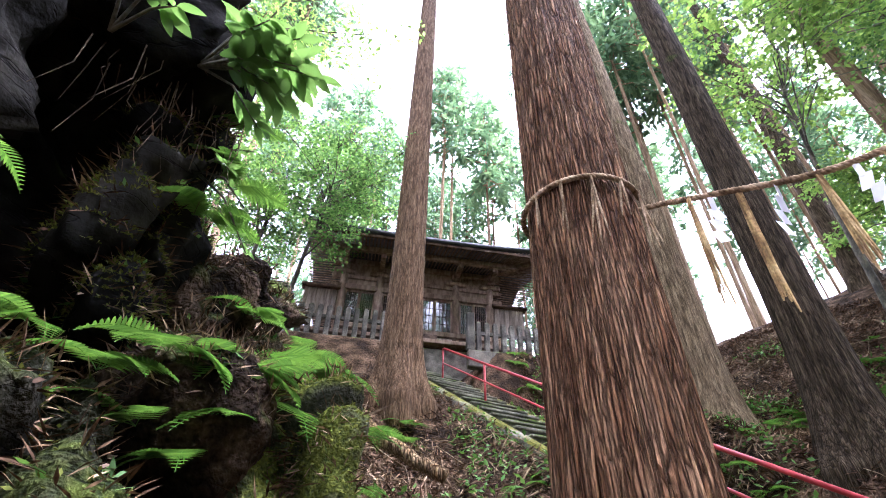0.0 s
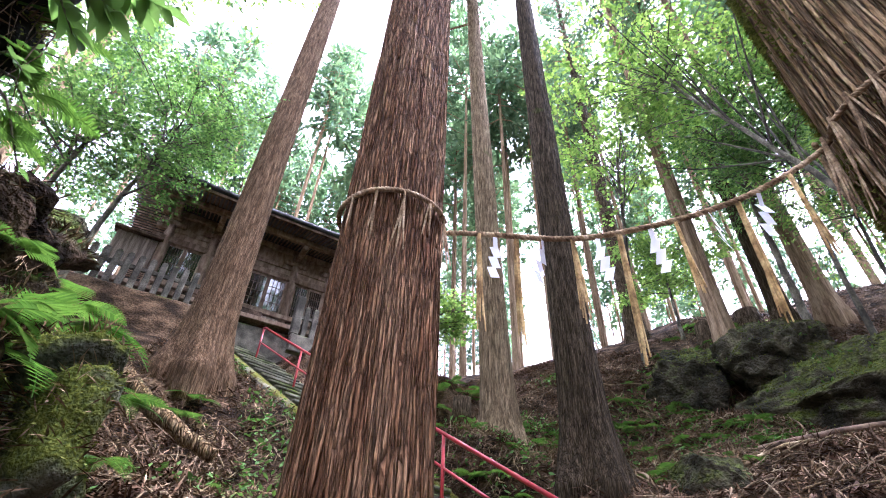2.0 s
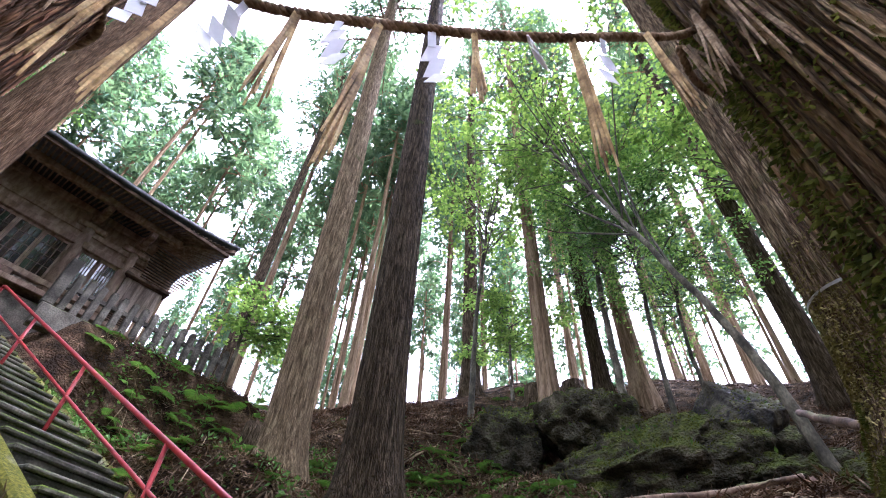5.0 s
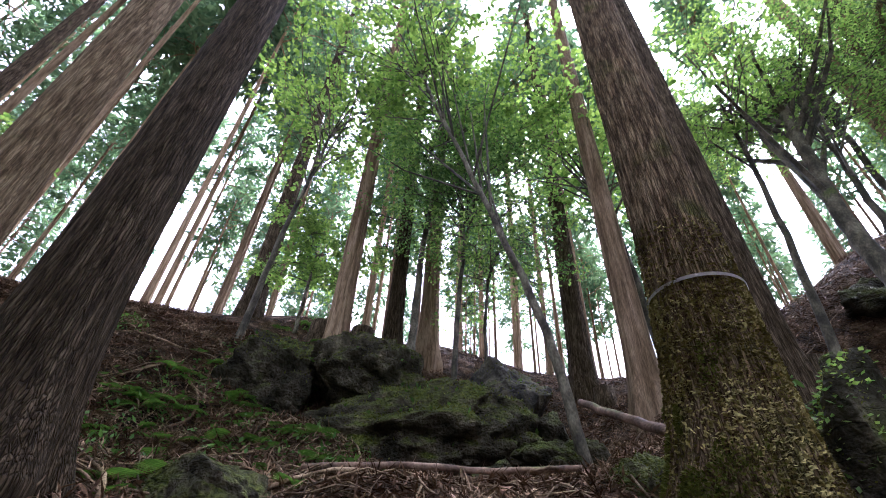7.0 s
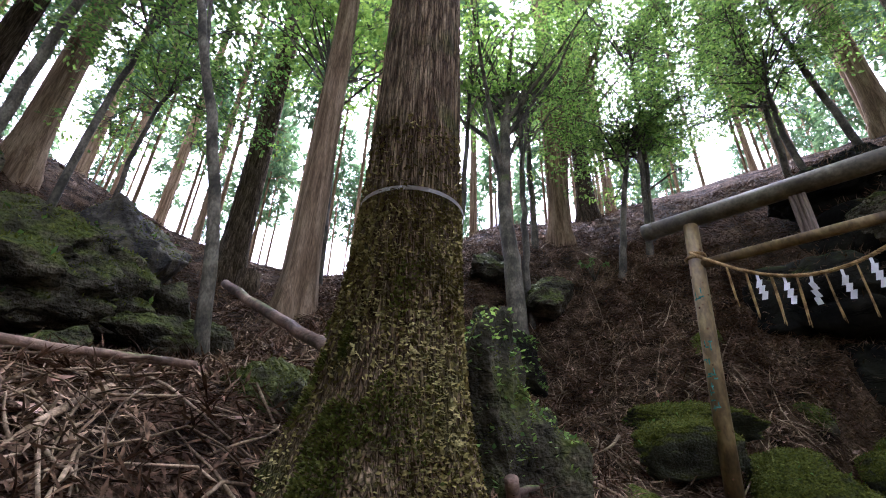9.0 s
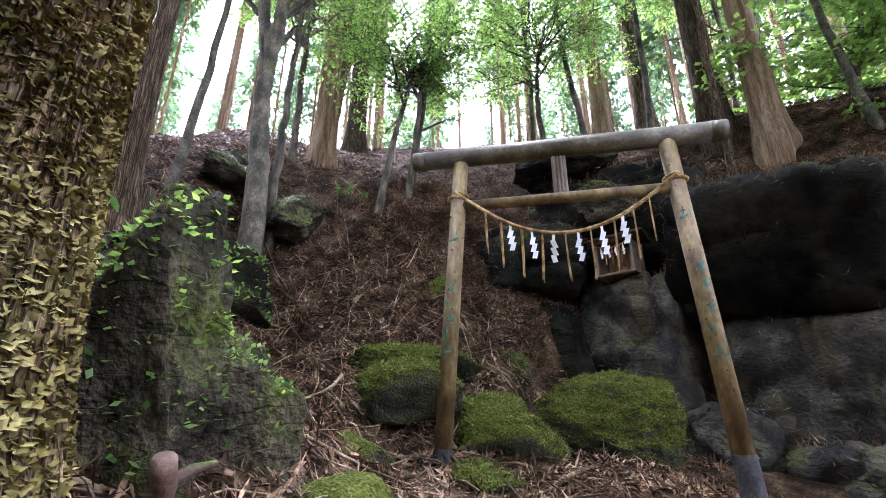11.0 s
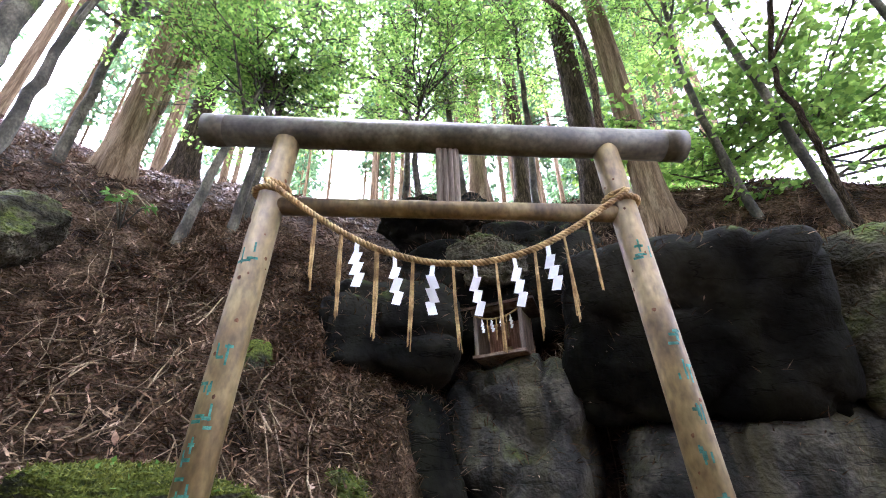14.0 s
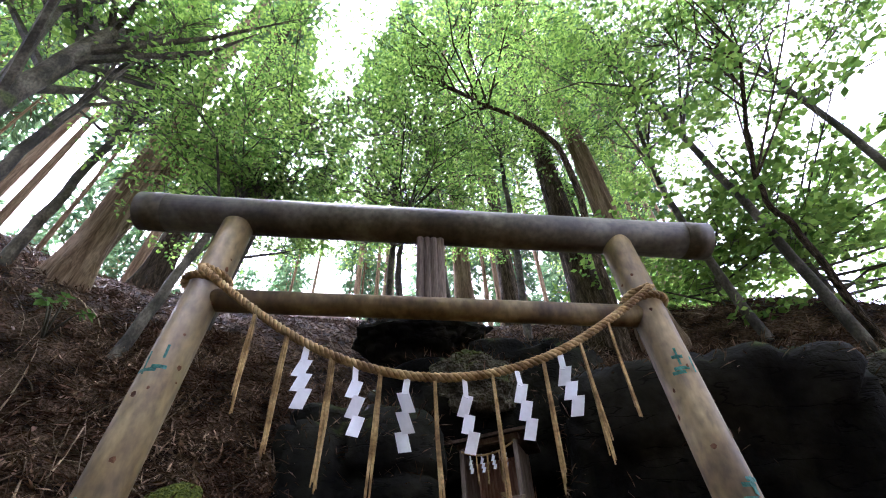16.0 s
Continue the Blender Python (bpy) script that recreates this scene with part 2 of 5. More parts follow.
MOSS_TUFT = leafy("moss tufts", (0.045, 0.058, 0.011), (0.14, 0.155, 0.034), 0.1, 0.25)
FERN_LEAF = leafy("fern fronds", (0.035, 0.09, 0.016), (0.09, 0.185, 0.032), 0.3, 0.45)
HERB_LEAF = leafy("low green herbs", (0.04, 0.1, 0.022), (0.11, 0.21, 0.045), 0.3, 0.4)
PIPE = surf("rust-brown painted pipe", [(0.08, 0.051, 0.017), (0.155, 0.108, 0.038), (0.215, 0.16, 0.064)], 5, (1, 1, 0.5), 0.6, 0.15, 30, vary=0.25, relief=0.004)
PIPE_GREEN = surf("greenish weathered pipe", [(0.055, 0.046, 0.024), (0.098, 0.086, 0.048), (0.15, 0.136, 0.083)], 4, (1, 1, 1), 0.5, 0.15, 30, vary=0.25, relief=0.004)
LICHEN = surf("crusts of bark and lichen", [(0.1, 0.083, 0.024), (0.205, 0.172, 0.052), (0.32, 0.28, 0.105)], 2.0, rough=0.95, bump=0.2, vary=0.3, island=True)
RUST = surf("rust spots", [(0.07, 0.035, 0.02), (0.13, 0.065, 0.03)], 30, rough=0.9)
SLEEVE = surf("dark base sleeve", [(0.03, 0.032, 0.03), (0.07, 0.07, 0.065)], 6, rough=0.7)
GREEN_PAINT = surf("faded green lettering", [(0.02, 0.12, 0.085), (0.06, 0.2, 0.15)], 20, rough=0.7)
STRAW = surf("straw rope", [(0.2, 0.12, 0.04), (0.38, 0.25, 0.09), (0.5, 0.36, 0.15)], 12, (1, 1, 1), 0.8, 0.4, 90, vary=0.25, relief=0.004, island=True)
STRAW_OLD = surf("aged straw rope", [(0.13, 0.085, 0.045), (0.25, 0.175, 0.095), (0.36, 0.27, 0.16)], 12, (1, 1, 1), 0.85, 0.4, 90, vary=0.3, relief=0.004, island=True)
PAPER = surf("white folded paper", [(0.72, 0.73, 0.74), (0.82, 0.82, 0.82)], 6, rough=0.8, bump=0.05, vary=0.04)
WOOD = surf("weathered shrine timber", [(0.12, 0.084, 0.057), (0.176, 0.126, 0.088), (0.24, 0.18, 0.128)], 4, (3, 3, 1), 0.85, 0.3, 35, vary=0.15, relief=0.008)
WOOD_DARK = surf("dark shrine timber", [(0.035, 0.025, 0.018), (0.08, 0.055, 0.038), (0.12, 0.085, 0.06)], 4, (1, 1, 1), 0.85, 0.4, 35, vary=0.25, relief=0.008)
WOOD_PALE = surf("pale grey boards", [(0.12, 0.096, 0.072), (0.2, 0.16, 0.125), (0.28, 0.23, 0.18)], 3, (6, 6, 0.6), 0.85, 0.4, 30, vary=0.2, relief=0.006)
WOOD_NEW = surf("reddish new timber", [(0.16, 0.07, 0.03), (0.27, 0.13, 0.065), (0.36, 0.2, 0.11)], 6, (6, 6, 0.6), 0.6, 0.2, 40, relief=0.004)
ROOFING = surf("dark copper roofing", [(0.02, 0.022, 0.022), (0.05, 0.055, 0.055)], 3, rough=0.55, bump=0.2)
STONE = surf("grey cut stone", [(0.05, 0.047, 0.037), (0.095, 0.088, 0.07), (0.15, 0.14, 0.11)], 4, rough=0.9, bump=0.5, fine=40, moss=0.25)
CONCRETE = surf("mossy concrete", [(0.1, 0.095, 0.075), (0.18, 0.17, 0.135), (0.25, 0.235, 0.19)], 3, rough=0.9, bump=0.4, moss=0.7, mosscol=(0.085, 0.09, 0.018), mossy=0.2)
TREAD = surf("paler stone step edges", [(0.06, 0.058, 0.042), (0.1, 0.096, 0.072), (0.16, 0.152, 0.118)], 4, rough=0.9, bump=0.4, moss=0.3)
STEP_STONE = surf("darker stone step fronts", [(0.02, 0.02, 0.014), (0.045, 0.042, 0.03), (0.08, 0.075, 0.055)], 3, rough=0.9, bump=0.4, moss=0.25)
RED_PAINT = surf("red painted steel", [(0.26, 0.02, 0.022), (0.36, 0.035, 0.035)], 6, rough=0.35, bump=0.05, vary=0.12)
# the sky mirrored in the steel is painted as plain white, metal left at zero
BAND = surf("metal band with painted sky gleam", [(0.82, 0.83, 0.84), (0.9, 0.9, 0.9)], 8, rough=0.35, metal=0.0, vary=0.08, bump=0.05)
GLASS = bpy.data.materials.new("window glass")
GLASS.use_nodes = True
GLASS.node_tree.nodes["Principled BSDF"].inputs["Base Color"].default_value = (0.02, 0.022, 0.025, 1)
GLASS.node_tree.nodes["Principled BSDF"].inputs["Roughness"].default_value = 0.04
GLASS.node_tree.nodes["Principled BSDF"].inputs["Specular IOR Level"].default_value = 1.0

# ---- building helpers ----


def solid(name, bm, material, smooth=False):
    me = bpy.data.meshes.new(name)
    bm.to_mesh(me)
    bm.free()
    me.materials.append(material)
    if smooth:
        me.polygons.foreach_set("use_smooth", [True] * len(me.polygons))
    return me


def part(name, bm, material, parent, label="", smooth=False):
    ob = new(name, solid(name, bm, material, smooth))
    ob.parent = parent
    return tagged(ob, label)


def thing(name, label, category, m=None, group="", kind=""):
    ob = new(name)
    ob.empty_display_size = 0.1
    ob.matrix_world = m or Matrix()
    return tagged(ob, label, category, group, kind)


def lone(name, bm, material, label, category, m=None, group="", kind="", smooth=False):
    ob = new(name, solid(name, bm, material, smooth))
    ob.matrix_world = m or Matrix()
    return tagged(ob, label, category, group, kind)


def raw(name, verts, faces, material, smooth=False):
    me = bpy.data.meshes.new(name)
    me.from_pydata([tuple(v) for v in verts], [], faces)
    me.materials.append(material)
    if smooth:
        me.polygons.foreach_set("use_smooth", [True] * len(me.polygons))
    return me


def box(bm, x0, x1, y0, y1, z0, z1, bevel=0.0, m=None):
    made = bmesh.ops.create_cube(bm, size=1)["verts"]
    bmesh.ops.scale(bm, vec=(x1 - x0, y1 - y0, z1 - z0), verts=made)
    bmesh.ops.translate(bm, vec=((x0 + x1) / 2, (y0 + y1) / 2, (z0 + z1) / 2), verts=made)
    if bevel:
        edges = list({e for v in made for e in v.link_edges})
        made = list({v for f in bmesh.ops.bevel(bm, geom=edges, offset=bevel, segments=1, affect="EDGES")["faces"] for v in f.verts} | {v for v in made if v.is_valid})
    if m:
        bmesh.ops.transform(bm, matrix=m, verts=made)
    return bm


def boxed(*a, **k):
    return box(bmesh.new(), *a, **k)


def tube(bm, points, radii, sides=10, cap=True):
    """A round bar along the points, with one radius or one for each point."""
    pts = [Vector(p) for p in points]
    if not isinstance(radii, (list, tuple)):
        radii = [radii] * len(pts)
    rings, side = [], None
    for i, p in enumerate(pts):
        d = (pts[min(i + 1, len(pts) - 1)] - pts[max(i - 1, 0)]).normalized()
        side = (side - d * side.dot(d)) if side else d.orthogonal()
        side.normalize()
        up = d.cross(side)
        rings.append([bm.verts.new(p + radii[i] * (math.cos(a) * side + math.sin(a) * up)) for a in (2 * math.pi * k / sides for k in range(sides))])
    for r0, r1 in zip(rings, rings[1:]):
        for k in range(sides):
            bm.faces.new((r0[k], r0[(k + 1) % sides], r1[(k + 1) % sides], r1[k]))
    if cap:
        bm.faces.new(rings[0][::-1])
        bm.faces.new(rings[-1])
    return bm


def bar(points, radii, sides=10):
    return tube(bmesh.new(), points, radii, sides)


# ---- the lie of the land: heights every three metres, from (-6, -12) ----
LAND = (
    (6.2, 7.7, 8.4, 8.7, 10.2, 11.2, 11.8, 12.0, 11.9),
    (4.1, 5.6, 7.8, 8.2, 8.4, 9.3, 10.5, 10.9, 10.8),
    (2.0, 2.8, 4.6, 2.3, 3.9, 6.7, 8.6, 10.5, 9.9),
    (1.0, 0.9, -0.2, 1.7, 2.1, 3.7, 7.4, 8.6, 9.2),
    (1.5, 0.9, -0.0, 0.7, 2.4, 4.3, 5.9, 7.4, 8.3),
    (2.8, 2.2, 1.5, 1.2, 2.9, 3.5, 5.6, 7.7, 8.3),
    (4.5, 3.6, 2.8, 3.4, 3.3, 5.5, 7.1, 8.9, 9.0),
    (6.1, 5.3, 5.1, 3.7, 5.4, 6.9, 8.7, 9.1, 9.4),
    (7.1, 6.5, 6.4, 6.0, 6.8, 7.9, 8.9, 9.2, 9.5),
    (8.0, 7.6, 7.3, 7.4, 7.7, 8.1, 8.5, 9.0, 9.4),
)


def spline(a, b, c, d, t):
    return b + 0.5 * t * (c - a + t * (2 * a - 5 * b + 4 * c - d + t * (3 * (b - c) + d - a)))


def lay(x, y):
    """The smooth height of the ground."""
    u, v = min(max((x + 6) / 3, 0), 7.999), min(max((y + 12) / 3, 0), 8.999)
    i, j = int(u), int(v)
    rows = []
    for m in range(-1, 3):
        r = LAND[min(max(j + m, 0), 9)]
        rows.append(spline(*(r[min(max(i + k, 0), 8)] for k in range(-1, 3)), u - i))
    return spline(*rows, v - j)


def land(x, y):
    """The height of the ground with its humps and hollows."""
    far = max(0.0, math.hypot(x - 5, y - 1) - 22)
    z = lay(x, y) + 0.16 * noise.noise((x * 0.7, y * 0.7, 3)) + 0.06 * noise.noise((x * 2.3, y * 2.3, 7)) - 0.12 * far
    # a rise round the tree by the stair, hollows under the boulders and by the path
    for px, py, up, wide in ((-0.75, 6.95, 0.32, 0.9), (3.98, 6.6, -0.22, 1.1), (8.5, 6.2, -0.75, 0.9), (8.9, 5.2, -0.5, 0.7), (8.5, 3.9, -0.3, 0.8)):
        z += up * math.exp(-((x - px) ** 2 + (y - py) ** 2) / (wide * wide))
    # the terrace before the shrine hall
    lx, ly = (x + 0.84) * 0.982 + (y - 10.9) * 0.19, -(x + 0.84) * 0.19 + (y - 10.9) * 0.982
    if abs(lx) < 6:
        z += max(0.0, 5.93 - z) * min(1.0, max(0.0, (ly + 2.35) / 0.75)) * min(1.0, 6 - abs(lx))
    # the cut in which the stair lies
    dx, dy = x - 0.1, y - 9.0
    across, along = dx * 0.891 + dy * 0.454, -dx * 0.454 + dy * 0.891
    if -8 < along < 2 and abs(across) < 1.2:
        bed = 4.86 + 0.573 * along - 0.08
        z += (bed - (0.45 if abs(across) < 0.55 else 0.0) - z) * min(1.0, (1.2 - abs(across)) / 0.5)
    # the floor before the rock shelter
    inside = min(1.0, max(0.0, (6.5 - x) / 0.5)) * min(1.0, max(0.0, (-3.4 - y) / 0.8)) * min(1.0, max(0.0, (y + 7.6) / 0.5)) * min(1.0, max(0.0, (x + 1.5) / 1.0))
    z += (min(z, 2.2 - 0.14 * max(0.0, 5 - x)) - z) * inside
    return z

# ---- ground ----


def ground_sheet():
    """One sheet: fine where people walk, coarse out to the horizon."""
    def steps(lo, a, b, hi, fine):
        inner = list(np.arange(a, b, fine))
        out = [b]
        while out[-1] < hi:
            out.append(out[-1] + max(fine, (out[-1] - b) * 0.35 + fine))
        back = [a]
        while back[-1] > lo:
            back.append(back[-1] - max(fine, (a - back[-1]) * 0.35 + fine))
        return back[:0:-1] + inner + out
    xs, ys = steps(-400, -4, 14, 400, 0.1), steps(-400, -8.5, 11, 400, 0.1)
    verts = [(x, y, land(x, y) if abs(x) + abs(y) < 90 else -2.0) for y in ys for x in xs]
    w = len(xs)
    faces = [(j * w + i, j * w + i + 1, (j + 1) * w + i + 1, (j + 1) * w + i) for j in range(len(ys) - 1) for i in range(w - 1)]
    return tagged(new("ground", raw("ground", verts, faces, SOIL, True)), "steep forest floor covered with brown cedar needles", "ground", kind="structure")


ground_sheet()

# ---- trees ----


def trunk_mesh(name, height, r0, r1, flare, lean, sides, rings, ridge, material, sink=0.6, bow=0.0, seed=0, furrows=26, toe=(0, 0), stray=1.0):
    """A tapered trunk with a root flare and bark furrows that run up it. r0: radius 1.5 m up; r1: at the top."""
    rnd = random.Random(seed)
    ph = [rnd.uniform(0, 9) for _ in range(4)]
    zs = [-sink + (height + sink) * (k / rings) ** 1.6 for k in range(rings + 1)]
    verts = []
    for z in zs:
        r = r0 + (r1 - r0) * max(z - 1.5, 0) / (height - 1.5) + flare * math.exp(-max(z, 0) / 0.55)
        cx, cy = lean[0] * z + bow * math.sin(z * 0.35 + ph[0]) - bow * math.sin(ph[0]), lean[1] * z
        for k in range(sides):
            a = 2 * math.pi * k / sides
            lobes = 1 + 0.16 * math.exp(-max(z, 0) / 0.7) * math.sin(5 * a + ph[1]) + 0.025 * math.sin(3 * a + ph[2] + z * 0.2)
            rr = r * lobes + toe[1] * math.exp(-max(z, 0) / 0.6) * max(0.0, math.cos(a - radians(toe[0])))
            if ridge:
                wob = 0.35 * noise.noise((math.cos(a) * 2, math.sin(a) * 2, z * 0.9 + ph[3]))
                f = abs(math.sin((a + wob * 0.18 * stray) * furrows / 2 + 1.3 * stray * noise.noise((math.cos(a) * 4, math.sin(a) * 4, z * 0.9 + ph[0]))))
                g = noise.noise((math.cos(a) * 14, math.sin(a) * 14, z * 2.2 + ph[1]))
                rr += ridge * (min(f, 0.6) - 0.45 + 0.55 * g)
            verts.append((cx + rr * math.cos(a), cy + rr * math.sin(a), z))
    faces = [(j * sides + k, j * sides + (k + 1) % sides, (j + 1) * sides + (k + 1) % sides, (j + 1) * sides + k) for j in range(rings) for k in range(sides)]
    faces.append(tuple(range(rings * sides, (rings + 1) * sides)))
    return raw(name, verts, faces, material, True)


def blades(name, spots, material, rng, length, width, droop=0.3, flat=0.5):
    """Small leaves, one folded diamond each, at spots (x, y, z) with directions."""
    p = np.array([s[0] for s in spots], float)
    d = np.array([s[1] for s in spots], float)
    n = len(p)
    d += rng.normal(0, 0.45, (n, 3))
    d[:, 2] -= droop
    d /= np.linalg.norm(d, axis=1)[:, None]
    up = rng.normal(0, flat, (n, 3)) + (0, 0, 1)
    side = np.cross(d, up)
    side /= np.linalg.norm(side, axis=1)[:, None] + 1e-9
    nor = np.cross(side, d)
    L = (length * rng.uniform(0.6, 1.3, n))[:, None]
    W = (width * rng.uniform(0.7, 1.3, n))[:, None]
    q = np.empty((n, 4, 3))
    q[:, 0] = p
    q[:, 1] = p + d * L * 0.45 + side * W * 0.5 - nor * W * 0.12
    q[:, 2] = p + d * L - nor * L * 0.12
    q[:, 3] = p + d * L * 0.45 - side * W * 0.5 - nor * W * 0.12
    me = bpy.data.meshes.new(name)
    me.vertices.add(n * 4)
    me.vertices.foreach_set("co", q.ravel())
    me.loops.add(n * 4)
    me.loops.foreach_set("vertex_index", np.arange(n * 4, dtype=np.int32))
    me.polygons.add(n)
    me.polygons.foreach_set("loop_start", np.arange(n, dtype=np.int32) * 4)
    me.polygons.foreach_set("loop_total", np.full(n, 4, dtype=np.int32))
    me.update(calc_edges=True)
    me.validate()
    me.materials.append(material)
    return me


def cedar_crown(seed, base, top, spread, per=17, big=1.0):
    """Whorls of drooping boughs, each a clump of small sprays, thinning to the tip. Limbs and sprays."""
    rnd, rng = random.Random(seed), np.random.default_rng(seed)
    spots, limbs = [], bmesh.new()
    n = int((top - base) * 4.2)
    for k in range(n):
        f = (k + rnd.random()) / n
        z = base + (top - base) * f
        a, reach = k * 2.4 + rnd.uniform(-0.5, 0.5), spread * (1 - f) ** 0.7 * rnd.uniform(0.45, 1.1) + 0.25
        if f < 0.25 and rnd.random() < 0.45:
            continue
        tip = Vector((math.cos(a) * reach, math.sin(a) * reach, z - 0.12 * reach + rnd.uniform(-0.2, 0.5)))
        root = Vector((0, 0, z))
        mid = (root + tip) / 2 + Vector((0, 0, 0.2 * reach))
        tube(limbs, [root, mid, tip], [0.045, 0.03, 0.01], 4, False)
        clumps = 3 + int(reach * 2.2)
        for c in range(clumps):
            g = 0.35 + 0.65 * (c + rnd.random()) / clumps
            at = root.lerp(mid, min(1, g * 2)) if g < 0.5 else mid.lerp(tip, g * 2 - 1)
            at = at + Vector((rnd.gauss(0, 0.16), rnd.gauss(0, 0.16), rnd.gauss(0, 0.1)))
            for _ in range(per):
                off = Vector((rnd.gauss(0, 1), rnd.gauss(0, 1), rnd.gauss(0, 0.7))) * 0.16 * (0.6 + 0.25 * reach)
                spots.append((at + off, off.normalized() * 0.7 + Vector((math.cos(a), math.sin(a), 0)) * 0.5))
    return blades("crown", spots, CEDAR_LEAF, rng, 0.26 * big, 0.08 * big, 0.35, 0.8), solid("limb", limbs, BARK_FAR)


def cedar(x, y, trunk, crown=None, lean=(0, 0), label="tall straight cedar with bare lower trunk", group="cedars on the slope", turn=0, size=1.0, z=None):
    t = thing("cedar_tree", label, "tree", pose(x, y, land(x, y) if z is None else z, 0, 0, turn), group)
    ob = new("trunk", trunk)
    ob.parent = t
    if crown:
        for nm, me in zip(("crown", "limb"), crown):
            c = new(nm, me)
            c.parent = t
            c.location = (lean[0] * 13, lean[1] * 13, 0)
            c.scale = (size, size, 1)
            tagged(c, kind="stuff")
    return t


CROWNS = [cedar_crown(s, b, t, w) for s, b, t, w in ((1, 13, 26, 2.2), (2, 14.5, 27, 2.0), (3, 12, 24, 2.3), (4, 15, 27, 1.8))]

HIGH = cedar_crown(5, 17, 27, 2.2)
# the rope tree, its fellow by the path, and the banded tree
cedar(0.66, 1.78, trunk_mesh("trunk", 24, 0.268, 0.12, 0.1, (0, 0), 380, 300, 0.02, BARK_RED, seed=5, furrows=64), HIGH, label="huge red-barked cedar girdled with a straw rope", group="rope trees", z=0.6)
furrowed = cedar(2.6, 0.28, trunk_mesh("trunk", 24, 0.34, 0.15, 0.14, (0, 0), 420, 260, 0.028, BARK_OLD, seed=6, furrows=62, stray=0.5), HIGH, label="huge furrowed cedar with mossy foot beside the path", group="rope trees", z=0.5)
banded = cedar(5.74, 0.66, trunk_mesh("trunk", 24, 0.31, 0.13, 0.24, (0, 0), 240, 260, 0.014, BARK_MOSS, seed=7, furrows=40, toe=(85, 0.42)), HIGH, label="lichen-covered cedar with a metal band round it", group="cedars on the slope", z=2.1)


def bark_crust():
    """Loose crusts all over the foot of the banded tree, and moss on its weather side."""
    rnd, rng = random.Random(55), np.random.default_rng(55)
    spots, green = [], []
    form = random.Random(7)
    ph = [form.uniform(0, 9) for _ in range(4)]

    def skin(a, z):
        lobes = 1 + 0.16 * math.exp(-z / 0.7) * math.sin(5 * a + ph[1]) + 0.025 * math.sin(3 * a + ph[2] + z * 0.2)
        r = (0.31 - 0.18 * max(z - 1.5, 0) / 22.5 + 0.24 * math.exp(-z / 0.55)) * lobes + 0.42 * math.exp(-z / 0.6) * max(0.0, math.cos(a - radians(85)))
        return Vector((math.cos(a), math.sin(a), 0)) * (r - 0.004) + Vector((0, 0, z))

    for _ in range(44000):
        z = 2.5 * rnd.random() ** 1.3
        a = rnd.uniform(0, 2 * math.pi)
        out = Vector((math.cos(a), math.sin(a), 0))
        if z > 1.95 and rnd.random() < 0.75 or z < 1.1 and 1.0 < a < 2.5 and rnd.random() < 0.6:
            continue
        spots.append((skin(a, z), out * 0.55 + Vector((-out.y, out.x, 0)) * rnd.gauss(0, 0.6) - Vector((0, 0, 0.5))))
    for _ in range(22000):
        z = 1.5 * rnd.random() ** 1.5
        a = radians(rnd.gauss(102, 36))
        if noise.noise((a * 2, z * 2.5, 4)) < -0.1 + 0.35 * z:
            continue
        out = Vector((math.cos(a), math.sin(a), 0))
        green.append((skin(a, z) + out * 0.008, out * 0.9 + Vector((0, 0, 0.3))))
    ob = new("bark_crust", blades("bark_crust", spots, LICHEN, rng, 0.026, 0.032, 0.1, 0.5))
    ob.parent = banded
    tagged(ob, "olive crusts of lichen and bark", kind="stuff")
    ob = new("foot_moss", blades("foot_moss", green, MOSS_TUFT, rng, 0.03, 0.014, 0.0, 0.6))
    ob.parent = banded
    tagged(ob, "green moss on the foot of the trunk", kind="stuff")


bark_crust()


def trunk_moss():
    """Green moss in the furrows on the weather side of the furrowed cedar."""
    rnd, rng = random.Random(56), np.random.default_rng(56)
    spots = []
    for _ in range(26000):
        z, a = 5.5 * rnd.random(), radians(rnd.gauss(122, 26))
        if noise.noise((math.cos(a) * 9, math.sin(a) * 9, z * 0.9)) < -0.15 + 0.05 * z:
            continue
        out = Vector((math.cos(a), math.sin(a), 0))
        r = 0.34 - 0.19 * max(z - 1.5, 0) / 22.5 + 0.14 * math.exp(-z / 0.55) + rnd.uniform(-0.012, 0.006)
        spots.append((out * r + Vector((0, 0, z)), out * 0.8 - Vector((0, 0, 0.4))))
    ob = new("trunk_moss", blades("trunk_moss", spots, MOSS_TUFT, rng, 0.026, 0.012, 0.1, 0.6))
    ob.parent = furrowed
    tagged(ob, "green moss in the bark furrows", kind="stuff")


trunk_moss()
# D, E, F: the three that stand by the stair
cedar(-0.75, 6.95, trunk_mesh("trunk", 25, 0.3, 0.13, 0.22, (0, 0), 100, 170, 0.014, BARK_BROWN, seed=8, furrows=40), HIGH, label="straight red-brown cedar beside the stone stair", z=3.82)
cedar(3.98, 6.83, trunk_mesh("trunk", 25, 0.27, 0.12, 0.25, (-0.03, 0.0), 90, 160, 0.012, BARK_TAN, seed=9, furrows=36), CROWNS[0], (-0.03, 0), "grey-brown cedar with mossy foot on the slope", z=3.25)
cedar(4.08, 4.78, trunk_mesh("trunk", 25, 0.27, 0.12, 0.22, (0, 0), 100, 170, 0.014, BARK_GREY, seed=10, furrows=36), HIGH, label="dark cedar with mossy foot on the slope", z=2.55)
cedar(8.2, -0.4, trunk_mesh("trunk", 25, 0.27, 0.12, 0.2, (0, 0), 60, 120, 0.01, BARK_GREY, seed=15, furrows=36), HIGH, label="dark thick cedar behind the banded one", z=3.6)
